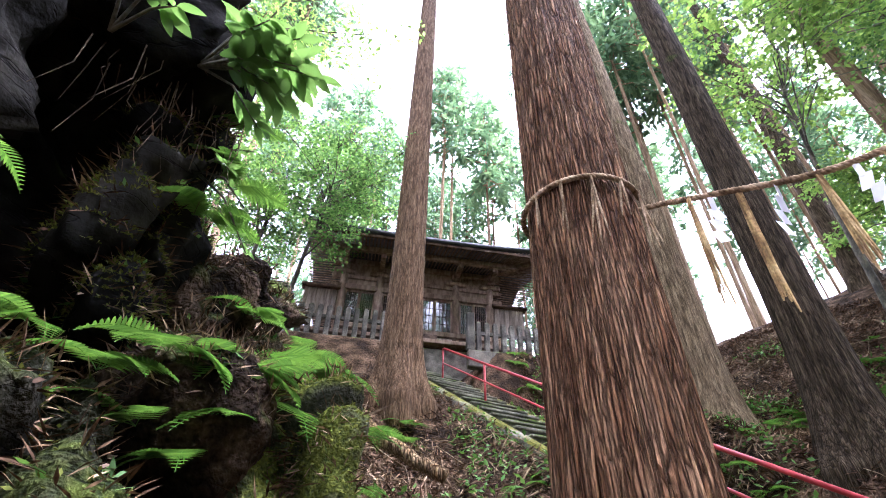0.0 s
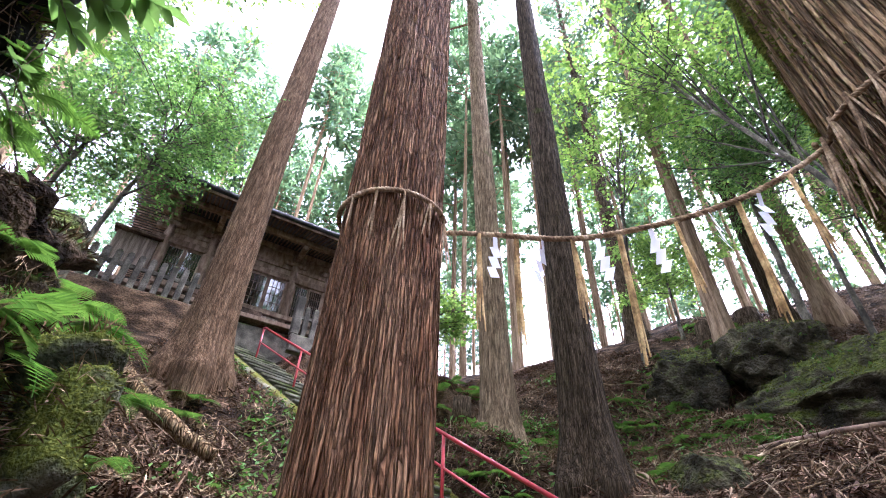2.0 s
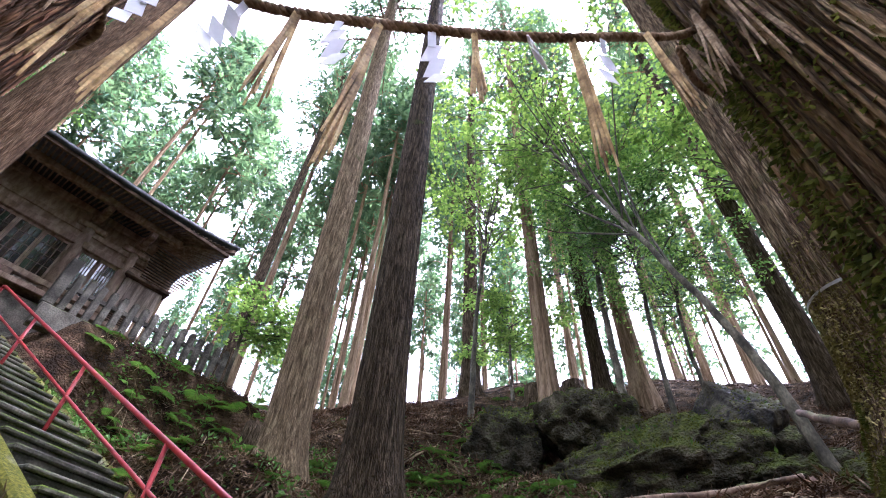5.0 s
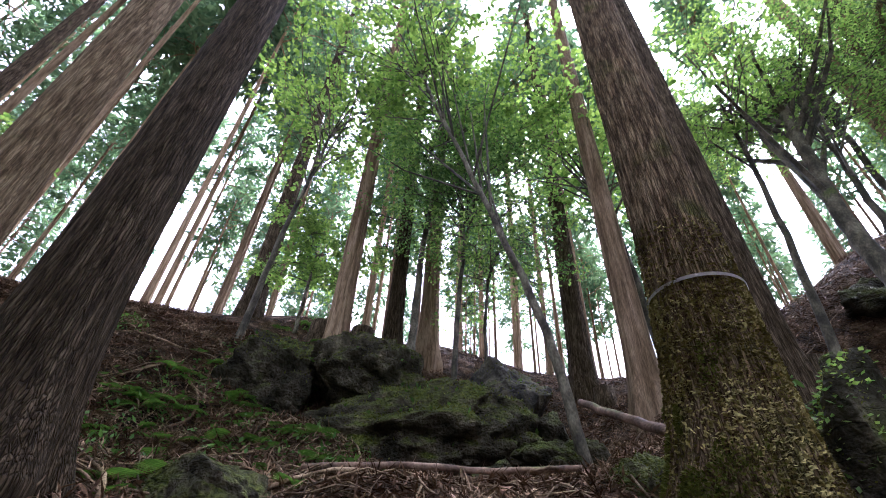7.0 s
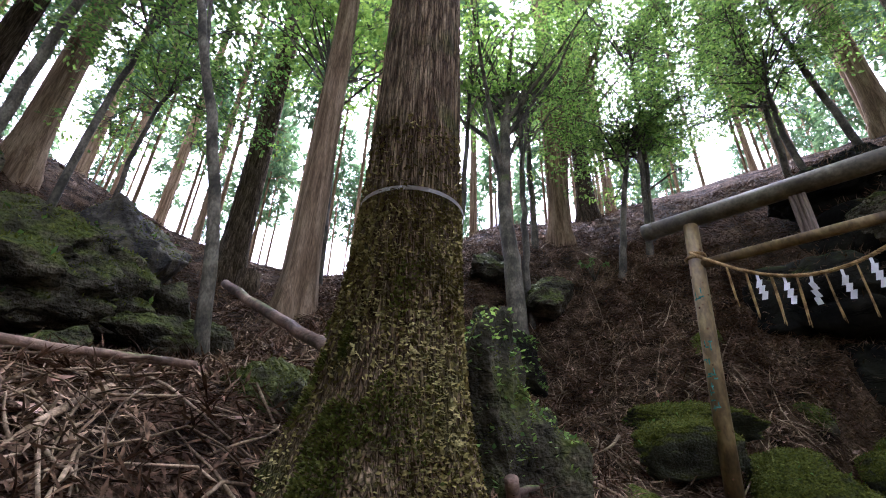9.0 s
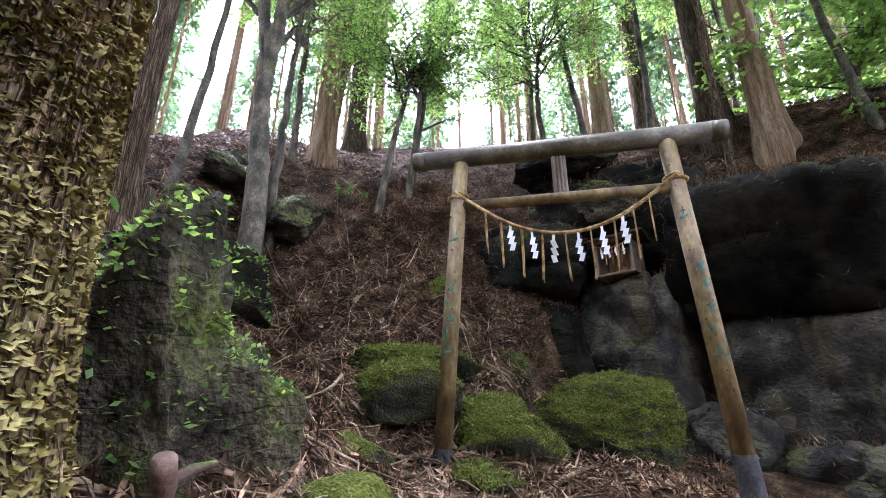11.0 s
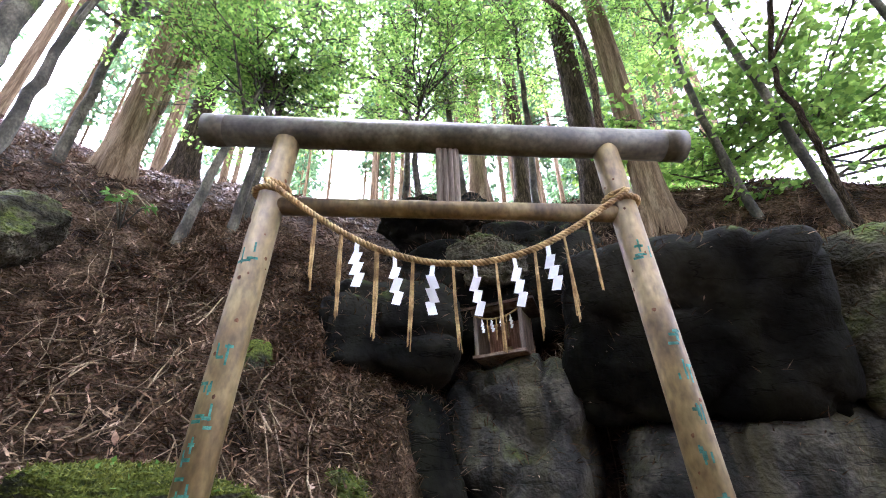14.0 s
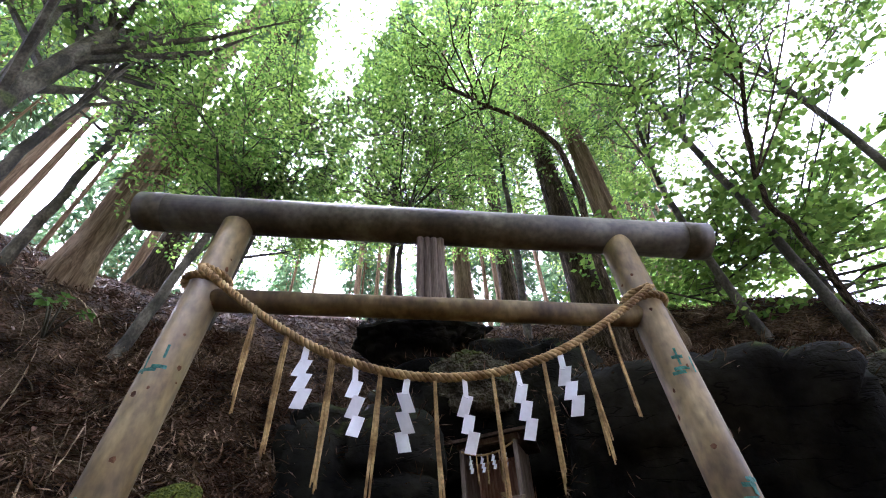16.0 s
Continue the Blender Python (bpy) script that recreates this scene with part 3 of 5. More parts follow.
# farther trunks up the hill
SLIM = [trunk_mesh("trunk", 24, r, 0.08, 0.12, (0, 0), 28, 40, 0.008, m, seed=s) for r, m, s in ((0.26, BARK_GREY, 11), (0.22, BARK_FAR, 12), (0.2, BARK_GREY, 13), (0.24, BARK_FAR, 14))]
for k, (x, y) in enumerate([(10.3, 9.7), (9.6, 6.45), (11.4, 6.1), (12.2, 5.5), (12.8, 1.9), (9.76, 0.85), (4.67, 14.5), (11.5, -5.5), (12.8, -7.8), (6.3, -10.5), (5.2, -10.5), (3.0, -8.4), (3.8, -8.7)]):
    cedar(x, y, SLIM[k % 4], CROWNS[k % 4], turn=67 * k, label="slim cedar standing up the slope")

# ---- torii ----
TORII = pose(5.39, -3.42, 2.25, 0, 0, math.degrees(math.atan2(0.297, 0.955)))


def torii():
    t = thing("torii_gate", "weathered brown steel-pipe shrine gate hung with a straw rope", "gate", TORII)
    for s in (1, -1):
        foot, head = (s * (1.29 if s > 0 else 1.21), 0, -0.3), (s * 1.055, 0, 3.06)
        p = part("post", bar([foot, head], [0.085, 0.082], 28), PIPE, t, smooth=True)
        spots, rnd = bmesh.new(), random.Random(40 + s)
        for _ in range(46):
            h, a, r = rnd.uniform(0.2, 2.9), rnd.uniform(0, 6.28), rnd.uniform(0.004, 0.012)
            cx = foot[0] + (head[0] - foot[0]) * (h + 0.3) / 3.36
            ring = []
            for q in range(7):
                da, dz = r * math.cos(q * 0.9) * rnd.uniform(0.7, 1.3) / 0.085, r * math.sin(q * 0.9) * rnd.uniform(0.8, 1.8)
                ring.append(spots.verts.new((cx + 0.0868 * math.cos(a + da), 0.0868 * math.sin(a + da), h + dz)))
            spots.faces.new(ring)
        tagged(part("rust_patch", spots, RUST, p, "small dark rust spots"), kind="stuff")
        part("base_sleeve", bar([(s * (1.29 if s > 0 else 1.21), 0, -0.32), (s * (1.26 if s > 0 else 1.19), 0, 0.12)], 0.091, 24), SLEEVE, p, "dark sleeve at the foot")
    k = part("top_beam", bar([(-1.6, 0, 3.03), (1.6, 0, 3.17)], 0.105, 32), PIPE_GREEN, t, "thick greenish round beam", True)
    for s in (1, -1):
        part("end_band", bar([(s * 1.46, 0, 3.1 + s * 0.0639), (s * 1.605, 0, 3.1 + s * 0.0702)], 0.109, 32), PIPE_GREEN, k, smooth=True)
    part("tie_beam", bar([(-1.1, 0, 2.48), (1.1, 0, 2.55)], 0.056, 20), PIPE, t, smooth=True)
    st = bmesh.new()
    for dx in (-0.055, -0.018, 0.018, 0.055):
        tube(st, [(dx, 0, 2.53), (dx, 0, 3.05)], 0.021, 10)
    part("strut", st, WOOD_PALE, t, "short fluted centre strut")


torii()

# ---- stone stair and red rail ----
STAIR = pose(0.1, 9.0, 4.86, 0, 0, 27)
# local: x across to the right, -y down the hill


def stair():
    t = thing("stair_1", "worn stone stair with mossy concrete kerbs", "stair", STAIR, kind="structure")
    n, rise, run, top = 27, 0.172, 0.30, 1.5
    for k in range(n):
        y, z = top - run * k, 0.573 * top - rise * k
        # step fronts take a darker stone colour than the treads
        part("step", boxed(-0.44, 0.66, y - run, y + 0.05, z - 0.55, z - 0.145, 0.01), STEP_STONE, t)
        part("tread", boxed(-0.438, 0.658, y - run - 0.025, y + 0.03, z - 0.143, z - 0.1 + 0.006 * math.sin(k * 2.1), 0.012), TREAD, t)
    for s in (-1, 1):
        bm = bmesh.new()
        mid = 0.76 if s > 0 else -0.53
        box(bm, mid - 0.1, mid + 0.1, -7.6, 1.75, -0.7, 0.02, 0.03, pose(0, 0, 0, math.degrees(math.atan(0.573)), 0, 0))
        part("kerb", bm, CONCRETE, t, "concrete kerb yellow with moss")


stair()


def rail():
    t = thing("handrail", "red painted steel handrail beside the stone stair", "railing", STAIR)
    line = lambda y, h: (0.2 - 0.02 * y, -y, -0.573 * y + h)
    part("top_rail", bar([line(-0.9, 0.66), line(-0.8, 0.74), line(0, 0.73), line(3.2, 0.72), line(6.9, 0.74)], 0.024, 12), RED_PAINT, t, smooth=True)
    part("lower_rail", bar([line(-0.88, 0.38), line(3.2, 0.36), line(6.9, 0.38)], 0.017, 12), RED_PAINT, t, smooth=True)
    for y in (-0.86, 0.95, 2.75, 4.55, 6.35):
        part("rail_post", bar([line(y, -0.25), line(y, 0.73)], 0.021, 12), RED_PAINT, t, smooth=True)


rail()

# ---- rocks ----


def boulder(name, centre, size, material, label, seed, rough=0.42, facets=15, turn=0, sub=4, category="rock", group=""):
    """A boulder: a ball cut by flat faces, then roughened at three scales."""
    rnd = random.Random(seed)
    bm = bmesh.new()
    bmesh.ops.create_icosphere(bm, subdivisions=sub, radius=1)
    if material in (ROCK_GREEN,):
        rough, facets = 0.3, 7
    cuts = [(Vector((rnd.gauss(0, 1), rnd.gauss(0, 1), rnd.gauss(0.1, 0.8))).normalized(), rnd.uniform(0.5, 0.82)) for _ in range(facets)]
    for v in bm.verts:
        p = v.co.copy()
        for nrm, d in cuts:
            over = p.dot(nrm) - d
            if over > 0:
                p -= nrm * over * 0.92
        q = p + Vector((seed * 3.1, seed * 1.7, seed))
        crack = 0.0
        if material is ROCK:
            near = noise.voronoi(q * 1.4)[0]
            crack = 0.07 * max(0.0, 1 - (near[1] - near[0]) * 9)
        p *= 1 - crack + rough * (0.5 * noise.noise(q * 1.4) + 0.28 * noise.noise(q * 3.3) + 0.2 * noise.noise(q * 7) + 0.11 * noise.noise(q * 17))
        if material is ROCK and p.z < 0.35:
            p.x, p.y = p.x * (1 + 0.15 * (0.35 - p.z)), p.y * (1 + 0.15 * (0.35 - p.z))
        v.co = Vector((p.x * size[0], p.y * size[1], p.z * size[2]))
    return lone(name, bm, material, label, category, pose(*centre, 0, 0, turn), group, smooth=True)


def crag(name, centre, size, material, label, seed, turn=0, tilt=0, roll=0, power=5.0, rough=0.16, sub=20, strata=0.0, group="cliff blocks"):
    """A block of cliff: a box with worn edges, roughened at three scales, in beds if strata is set."""
    bm = bmesh.new()
    bmesh.ops.create_cube(bm, size=2)
    bmesh.ops.subdivide_edges(bm, edges=bm.edges[:], cuts=sub, use_grid_fill=True)
    for v in bm.verts:
        p = v.co
        p = p * (1.06 / (abs(p.x) ** power + abs(p.y) ** power + abs(p.z) ** power) ** (1 / power))
        q = Vector((p.x * size[0], p.y * size[1], p.z * size[2]))
        w = q + Vector((seed * 3.3, seed * 1.9, seed))
        out = p.normalized()
        d = 0.5 * noise.noise(w * 0.9) + 0.3 * noise.noise(w * 2.1) + 0.14 * noise.noise(w * 5) + 0.06 * noise.noise(w * 13)
        if strata:
            d += strata * (abs((w.z * 2.2 + 0.4 * noise.noise(w * 0.6)) % 1 - 0.5) - 0.25)
        near = noise.voronoi(w * 0.9)[0]
        d -= 0.5 * max(0.0, 1 - (near[1] - near[0]) * 10)
        v.co = q + out * rough * 2 * d
    return lone(name, bm, material, label, "rock", pose(*centre, tilt, roll, turn), group, smooth=True)


# boulders up the slope
for k, (c, s, m, lb, tn) in enumerate([
    ((9.1, 4.35, 4.2), (1.75, 1.35, 1.0), ROCK, "broad mossy boulder lying on the slope", 110),
    ((8.4, 6.8, 5.2), (1.05, 1.0, 1.15), ROCK, "dark angular boulder with patches of moss", 50),
    ((9.75, 5.65, 5.45), (1.3, 1.2, 1.1), ROCK, "large dark overhanging boulder on the slope", 0),
    ((11.0, 3.35, 5.3), (1.2, 1.05, 0.95), ROCK_FACE, "grey slab-sided boulder streaked with lichen", 80),
    ((8.95, 6.2, 5.6), (0.35, 0.35, 0.35), ROCK, "small dark wedge of rock between boulders", 30),
    ((9.0, 2.75, 4.05), (0.4, 0.45, 0.35), ROCK, "broken dark rock lying on the needles", 10),
    ((8.35, 2.2, 3.65), (0.42, 0.36, 0.3), ROCK, "broken dark rock lying on the needles", 70),
    ((8.6, 1.75, 3.7), (0.35, 0.4, 0.3), ROCK, "pale broken rock among dead twigs", 40),
    ((9.4, 2.3, 4.3), (0.4, 0.35, 0.3), ROCK, "broken dark rock lying on the needles", 140),
    ((7.9, 2.75, 3.35), (0.3, 0.3, 0.22), ROCK, "small broken rock among dead twigs", 20),
    ((5.1, 4.05, 2.6), (0.6, 0.45, 0.42), ROCK, "low mossy stone half buried in needles", 60),
    ((4.9, 2.9, 2.0), (0.4, 0.3, 0.25), ROCK_GREEN, "mossy stone half buried beside the path", 15),
    ((5.15, 3.9, 2.5), (0.3, 0.25, 0.2), ROCK, "pale stone half buried beside the path", 15),
    ((7.0, -3.05, 2.88), (0.58, 0.46, 0.34), ROCK_GREEN, "moss-covered boulder behind the gate post", 30),
    ((6.4, -3.85, 2.32), (0.72, 0.6, 0.55), ROCK_GREEN, "round boulder thick with moss behind the gate", 10),
    ((5.5, -5.0, 2.5), (1.15, 0.6, 0.6), ROCK_GREEN, "long low boulder under bright moss", -12),
    ((5.22, -4.66, 2.3), (0.24, 0.22, 0.28), ROCK_GREEN, "small rounded stone with a pale lichen spot", 0),
    ((5.62, -4.6, 2.2), (0.14, 0.12, 0.12), ROCK, "small grey stone by the boulder", 0),
    ((7.65, -3.6, 3.2), (1.05, 0.38, 0.28), ROCK_GREEN, "flat-topped mossy block bedded in needles", 20),
    ((6.75, -4.3, 2.65), (0.32, 0.28, 0.26), ROCK_GREEN, "mossy stone bedded in the slope", 20),
    ((6.75, -5.0, 3.1), (0.38, 0.32, 0.55), ROCK, "tall mossy stone against the bank", 40),
    ((6.2, -3.1, 2.1), (0.4, 0.3, 0.2), ROCK_GREEN, "low mossy stone at the gate", 40),
    ((7.0, -2.35, 2.35), (0.35, 0.3, 0.2), ROCK_GREEN, "low mossy stone at the gate", 80),
    ((6.15, -1.3, 2.1), (0.4, 0.3, 0.25), ROCK_GREEN, "mossy stone beside the banded tree", 80),
    ((8.0, -5.0, 4.3), (0.6, 0.5, 0.45), ROCK_GREEN, "mossy boulder bedded in the bank", 10),
    ((10.0, -3.65, 5.65), (0.75, 0.6, 0.5), ROCK, "dark flat boulder below the leaning trunk", 10),
    ((9.4, -2.45, 4.1), (0.62, 0.6, 0.6), ROCK_MID, "ivy-grown rock at the foot of the leaning trunk", 10),
    ((6.35, -0.15, 2.85), (0.42, 0.5, 0.85), ROCK, "tall mossy rock beside the banded tree", 120),
    ((6.6, -0.65, 2.7), (0.5, 0.45, 0.6), ROCK, "dark mossy rock beside the banded tree", 60),
    ((6.75, 1.1, 2.75), (0.6, 0.5, 0.55), ROCK, "mossy rock behind the banded tree", 30),
    ((5.6, -6.6, 6.1), (0.6, 0.4, 0.35), ROCK, "mossy stone over the rock shelter", 0),
    ((6.6, -7.3, 7.3), (1.15, 0.8, 0.8), ROCK_SHADED, "dark rock on the top of the bank", 0),
    ((11.2, -3.3, 6.6), (0.9, 0.7, 0.5), ROCK, "dark rock on the skyline", 0),
    ((-2.15, 4.7, 4.2), (0.55, 0.5, 0.45), ROCK, "rounded grey boulder above the bank", 0),
]):
    boulder("boulder", c, s, m, lb, 20 + k, turn=tn, facets=5 if k == 0 else 13, sub=6 if s[0] > 0.9 else 5 if s[0] > 0.4 else 4, group="boulders on the slope")

# the outcrop beside the start of the path: a hollow under an overhanging roof, its shade put into the rock colour
for (p, sz, m, lb, sd, tn) in [
    ((-3.0, 2.75, 2.9), (0.8, 0.6, 1.6), ROCK_SHADED, "rock at the back of the hollow, coloured as in shade", 3, 38),
    ((-2.85, 1.8, 4.9), (0.95, 0.75, 0.42), ROCK_SHADED, "overhanging roof of rock and roots, coloured as in shade", 31, 38),
    ((-2.08, 2.5, 3.5), (0.3, 0.42, 0.95), ROCK_SHADED, "rock lip hung with roots and moss, coloured as in shade", 32, 25),
    # side block out of view, added to keep light off the hollow
    ((-2.75, 0.85, 3.0), (0.5, 0.7, 1.7), ROCK_SHADED, "unseen side rock added to shade the hollow", 33, 10),
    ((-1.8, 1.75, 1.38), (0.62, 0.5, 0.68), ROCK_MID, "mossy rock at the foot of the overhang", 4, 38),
    ((-0.95, 3.0, 1.65), (0.42, 0.62, 0.85), ROCK_GREEN, "steep rock bank furred with bright moss", 5, 20),
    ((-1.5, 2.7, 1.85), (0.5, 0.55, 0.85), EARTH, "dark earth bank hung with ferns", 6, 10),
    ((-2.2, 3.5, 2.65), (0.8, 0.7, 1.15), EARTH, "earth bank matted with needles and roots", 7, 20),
    # unseen wall added in the west to block sky light
    ((-4.6, 2.5, 4.0), (1.2, 3.2, 3.4), ROCK_SHADED, "unseen tall rock wall added to block sky light", 34, 5),
]:
    crag("rock_outcrop", p, sz, m, lb, sd, turn=tn, power=3.2, rough=0.34 if sz[1] < 2 else 0.5, sub=34, group="rock outcrop")

# the cliff and rock shelter behind the gate; shade under the overhang is in the rock colour
crag("cliff_block", (5.5, -7.05, 3.35), (0.78, 0.7, 1.3), ROCK_FACE, "grey bare rock block carrying a small shrine", 8, turn=-6, strata=0.25, sub=26)
crag("cliff_block", (6.75, -6.5, 3.1), (0.55, 0.7, 1.2), ROCK_SHADED, "dark rock block split from its neighbour", 9, turn=10)
crag("cliff_block", (6.85, -6.35, 5.05), (0.75, 0.6, 0.62), ROCK_SHADED, "mossy block over the split rock", 10, turn=14, tilt=6)
crag("cliff_block", (3.48, -6.75, 4.98), (1.22, 0.95, 0.88), ROCK_SHADED, "huge overhanging slab with mossy top, coloured as in shade", 11, turn=-10, tilt=-22, roll=-5, power=8, rough=0.12, sub=26)
crag("cliff_block", (2.75, -7.0, 3.0), (1.6, 0.8, 0.98), ROCK_FACE, "broad stained rock face under the overhang", 12, turn=-10, strata=0.3, sub=26, rough=0.12)
crag("cliff_block", (1.3, -6.5, 4.75), (1.0, 0.8, 0.82), ROCK, "mossy slab beside the overhang", 13, turn=-16, tilt=-15, power=6)
crag("cliff_block", (4.45, -6.3, 2.2), (0.55, 0.4, 0.55), ROCK_FACE, "leaning grey rock at the cliff foot", 14, turn=15, roll=-12)
crag("cliff_block", (3.0, -5.9, 1.9), (0.9, 0.4, 0.4), ROCK_FACE, "low rock ledge at the cliff foot", 15, turn=-10)
crag("cliff_block", (1.4, -4.7, 1.75), (0.8, 0.5, 0.5), ROCK_GREEN, "green mossy ledge beside the gate", 16, turn=-20)
crag("cliff_block", (5.6, -7.5, 6.0), (1.5, 0.6, 0.85), ROCK_SHADED, "roof of the rock shelter, coloured as in shade", 17, turn=-4, tilt=-8)
crag("cliff_block", (5.2, -8.2, 4.9), (1.6, 0.4, 1.2), ROCK_SHADED, "back wall of the rock shelter, coloured as in shade", 18)

# ---- ropes and paper streamers ----


def rope_mesh(points, radius, material, pitch=0.09, step=0.012):
    """Three strands laid round one another along a smooth path."""
    pts = [Vector(p) for p in points]
    dense = []
    for i in range(len(pts) - 1):
        a, b, c, d = pts[max(i - 1, 0)], pts[i], pts[i + 1], pts[min(i + 2, len(pts) - 1)]
        n = max(2, int((c - b).length / step))
        dense += [spline(a, b, c, d, k / n) for k in range(n)]
    dense.append(pts[-1])
    bm = bmesh.new()
    strands, run, side = [[], [], []], 0.0, None
    for i, p in enumerate(dense):
        d = (dense[min(i + 1, len(dense) - 1)] - dense[max(i - 1, 0)]).normalized()
        side = (side - d * side.dot(d)) if side else d.orthogonal()
        side.normalize()
        up2 = d.cross(side)
        run += (p - dense[i - 1]).length if i else 0
        for s in range(3):
            a = 2 * math.pi * (run / pitch + s / 3)
            strands[s].append(p + radius * 0.52 * (math.cos(a) * side + math.sin(a) * up2))
    for s in strands:
        tube(bm, s, radius * 0.55, 6)
    return solid("cord", bm, material, True)


def tassel(parent, top, length, seed, material, spread=0.006, n=7):
    """A hanging wisp of straws."""
    rnd = random.Random(seed)
    bm = bmesh.new()
    sway = Vector((rnd.gauss(0, 0.01), rnd.gauss(0, 0.01), 0))
    for _ in range(n):
        a = Vector((rnd.gauss(0, 0.004), rnd.gauss(0, 0.004), 0))
        b = Vector((rnd.gauss(0, spread), rnd.gauss(0, spread), 0))
        ln = length * rnd.uniform(0.86, 1.04)
        tube(bm, [Vector(top) + a, Vector(top) + a + (b + sway) * 0.4 - Vector((0, 0, ln * 0.5)), Vector(top) + b + sway - Vector((0, 0, ln))], [0.005, 0.0062, 0.003], 4, False)
    part("tassel", bm, material, parent, "hanging straw tassel")


def streamer(parent, m, seed, size=1.0):
    """A strip of white paper cut and folded into a zigzag."""
    rnd = random.Random(seed)
    bm = bmesh.new()
    w, h, x, z, y = 0.062, 0.105, 0.0, 0.0, 0.0
    flip = rnd.choice((-1, 1))
    panels = [(0.0, 0.032, 0.1)] + [(flip * 0.014 * k, w, h) for k in range(1, 4)]
    for k, (dx, wd, ht) in enumerate(panels):
        lean = -flip * 0.03 if k else 0.0
        y0, y1 = y, y + rnd.uniform(-0.03, 0.03)
        v = [bm.verts.new((dx - wd / 2 + px * wd + (lean if pz else 0), (y1 if pz else y0) + 0.012 * (px - 0.5), z - pz * ht)) for px, pz in ((0, 0), (1, 0), (1, 1), (0, 1))]
        bm.faces.new(v)
        z, y = z - ht * 0.84, y1 + 0.004
    bmesh.ops.scale(bm, vec=(size, size, size), verts=bm.verts[:])
    bmesh.ops.solidify(bm, geom=bm.faces[:], thickness=0.0016)
    bmesh.ops.transform(bm, matrix=m, verts=bm.verts[:])
    part("paper_streamer", bm, PAPER, parent, "white zigzag paper streamer")


def torii_rope():
    t = thing("straw_rope", "new golden straw rope with tassels and paper, hung across the gate", "rope", TORII)
    zr = 2.6
    sag = [(1.0 - 2.0 * f, 0.1, zr - 0.02 - 0.49 * (1 - (2 * f - 1) ** 2) - 0.03 * (2 * f - 1)) for f in (0.0, 0.12, 0.25, 0.38, 0.5, 0.62, 0.75, 0.88, 1.0)]
    def coil(cx, s):
        return [(cx + 0.1 * math.cos(a), 0.1 * math.sin(a), zr + (0.02 if s < 0 else -0.06) + 0.005 * k) for k, a in enumerate(math.pi / 2 + s * 2 * math.pi * j / 8 for j in range(-9, 1))]
    path = coil(1.09, -1) + sag[1:-1] + coil(-1.075, 1)[::-1]
    ob = new("cord", rope_mesh(path, 0.02, STRAW, 0.075))
    ob.parent = t
    tagged(ob, kind="stuff")
    at = lambda f: (1.0 - 2.0 * f, 0.1, zr - 0.02 - 0.49 * (1 - (2 * f - 1) ** 2) - 0.03 * (2 * f - 1) - 0.015)
    for k, f in enumerate((0.11, 0.19, 0.29, 0.39, 0.5, 0.62, 0.73, 0.82, 0.9)):
        tassel(t, at(f), 0.44 if f < 0.15 or f > 0.85 else 0.5, 40 + k, STRAW)
    for k, f in enumerate((0.235, 0.34, 0.445, 0.56, 0.67, 0.77)):
        streamer(t, pose(*at(f), 0, 0, 180 + 25 * math.sin(k * 2.3)), 60 + k, 0.78)


torii_rope()


def tree_rope():
    t = thing("straw_rope", "aged straw rope strung between two great cedars", "rope")
    ring = lambda cx, cy, r, z, a0, a1, n, dz: [(cx + r * math.cos(radians(a0 + (a1 - a0) * k / n)), cy + r * math.sin(radians(a0 + (a1 - a0) * k / n)), z + dz * k / n) for k in range(n + 1)]
    path = ring(0.66, 1.78, 0.285, 3.06, -30, -372, 14, 0.0) + [(1.1, 1.43, 2.89), (1.34, 1.27, 2.83), (1.52, 1.14, 2.82), (1.83, 0.93, 2.88), (2.09, 0.75, 2.99)] + ring(2.6, 0.28, 0.37, 3.2, 128, 470, 14, 0.14)
    ob = new("cord", rope_mesh(path, 0.015, STRAW_OLD, 0.055))
    ob.parent = t
    tagged(ob, kind="stuff")
    on = [Vector(p) for p in ((0.93, 1.55, 2.97), (1.1, 1.43, 2.89), (1.34, 1.27, 2.83), (1.52, 1.14, 2.82), (1.83, 0.93, 2.88), (2.09, 0.75, 2.99), (2.35, 0.56, 3.17))]
    def at(f):
        u = f * 6
        i = min(int(u), 5)
        return on[i].lerp(on[i + 1], u - i) - Vector((0, 0, 0.015))
    for k, f in enumerate((0.1, 0.22, 0.38, 0.52, 0.63, 0.77, 0.9)):
        tassel(t, at(f), 0.5 + 0.12 * math.sin(k * 2.7), 80 + k, STRAW, 0.012, 9)
    for k, f in enumerate((0.16, 0.29, 0.46, 0.58, 0.7, 0.82)):
        streamer(t, pose(*at(f), 0, 0, -32 + 40 * math.sin(k * 1.9)), 90 + k, 0.62)
    # loose straws that stick out of the girdles
    for k in range(5):
        a = radians(-150 + 28 * k)
        tassel(t, (0.66 + 0.29 * math.cos(a), 1.78 + 0.29 * math.sin(a), 3.05), 0.2 + 0.1 * (k % 3), 110 + k, STRAW_OLD, 0.02, 3)
    for k in range(7):
        a = radians(120 + 16 * k)
        tassel(t, (2.6 + 0.38 * math.cos(a), 0.28 + 0.38 * math.sin(a), 3.2 + 0.02 * k), 0.35 + 0.1 * (k % 3), 130 + k, STRAW_OLD, 0.03, 6)


tree_rope()


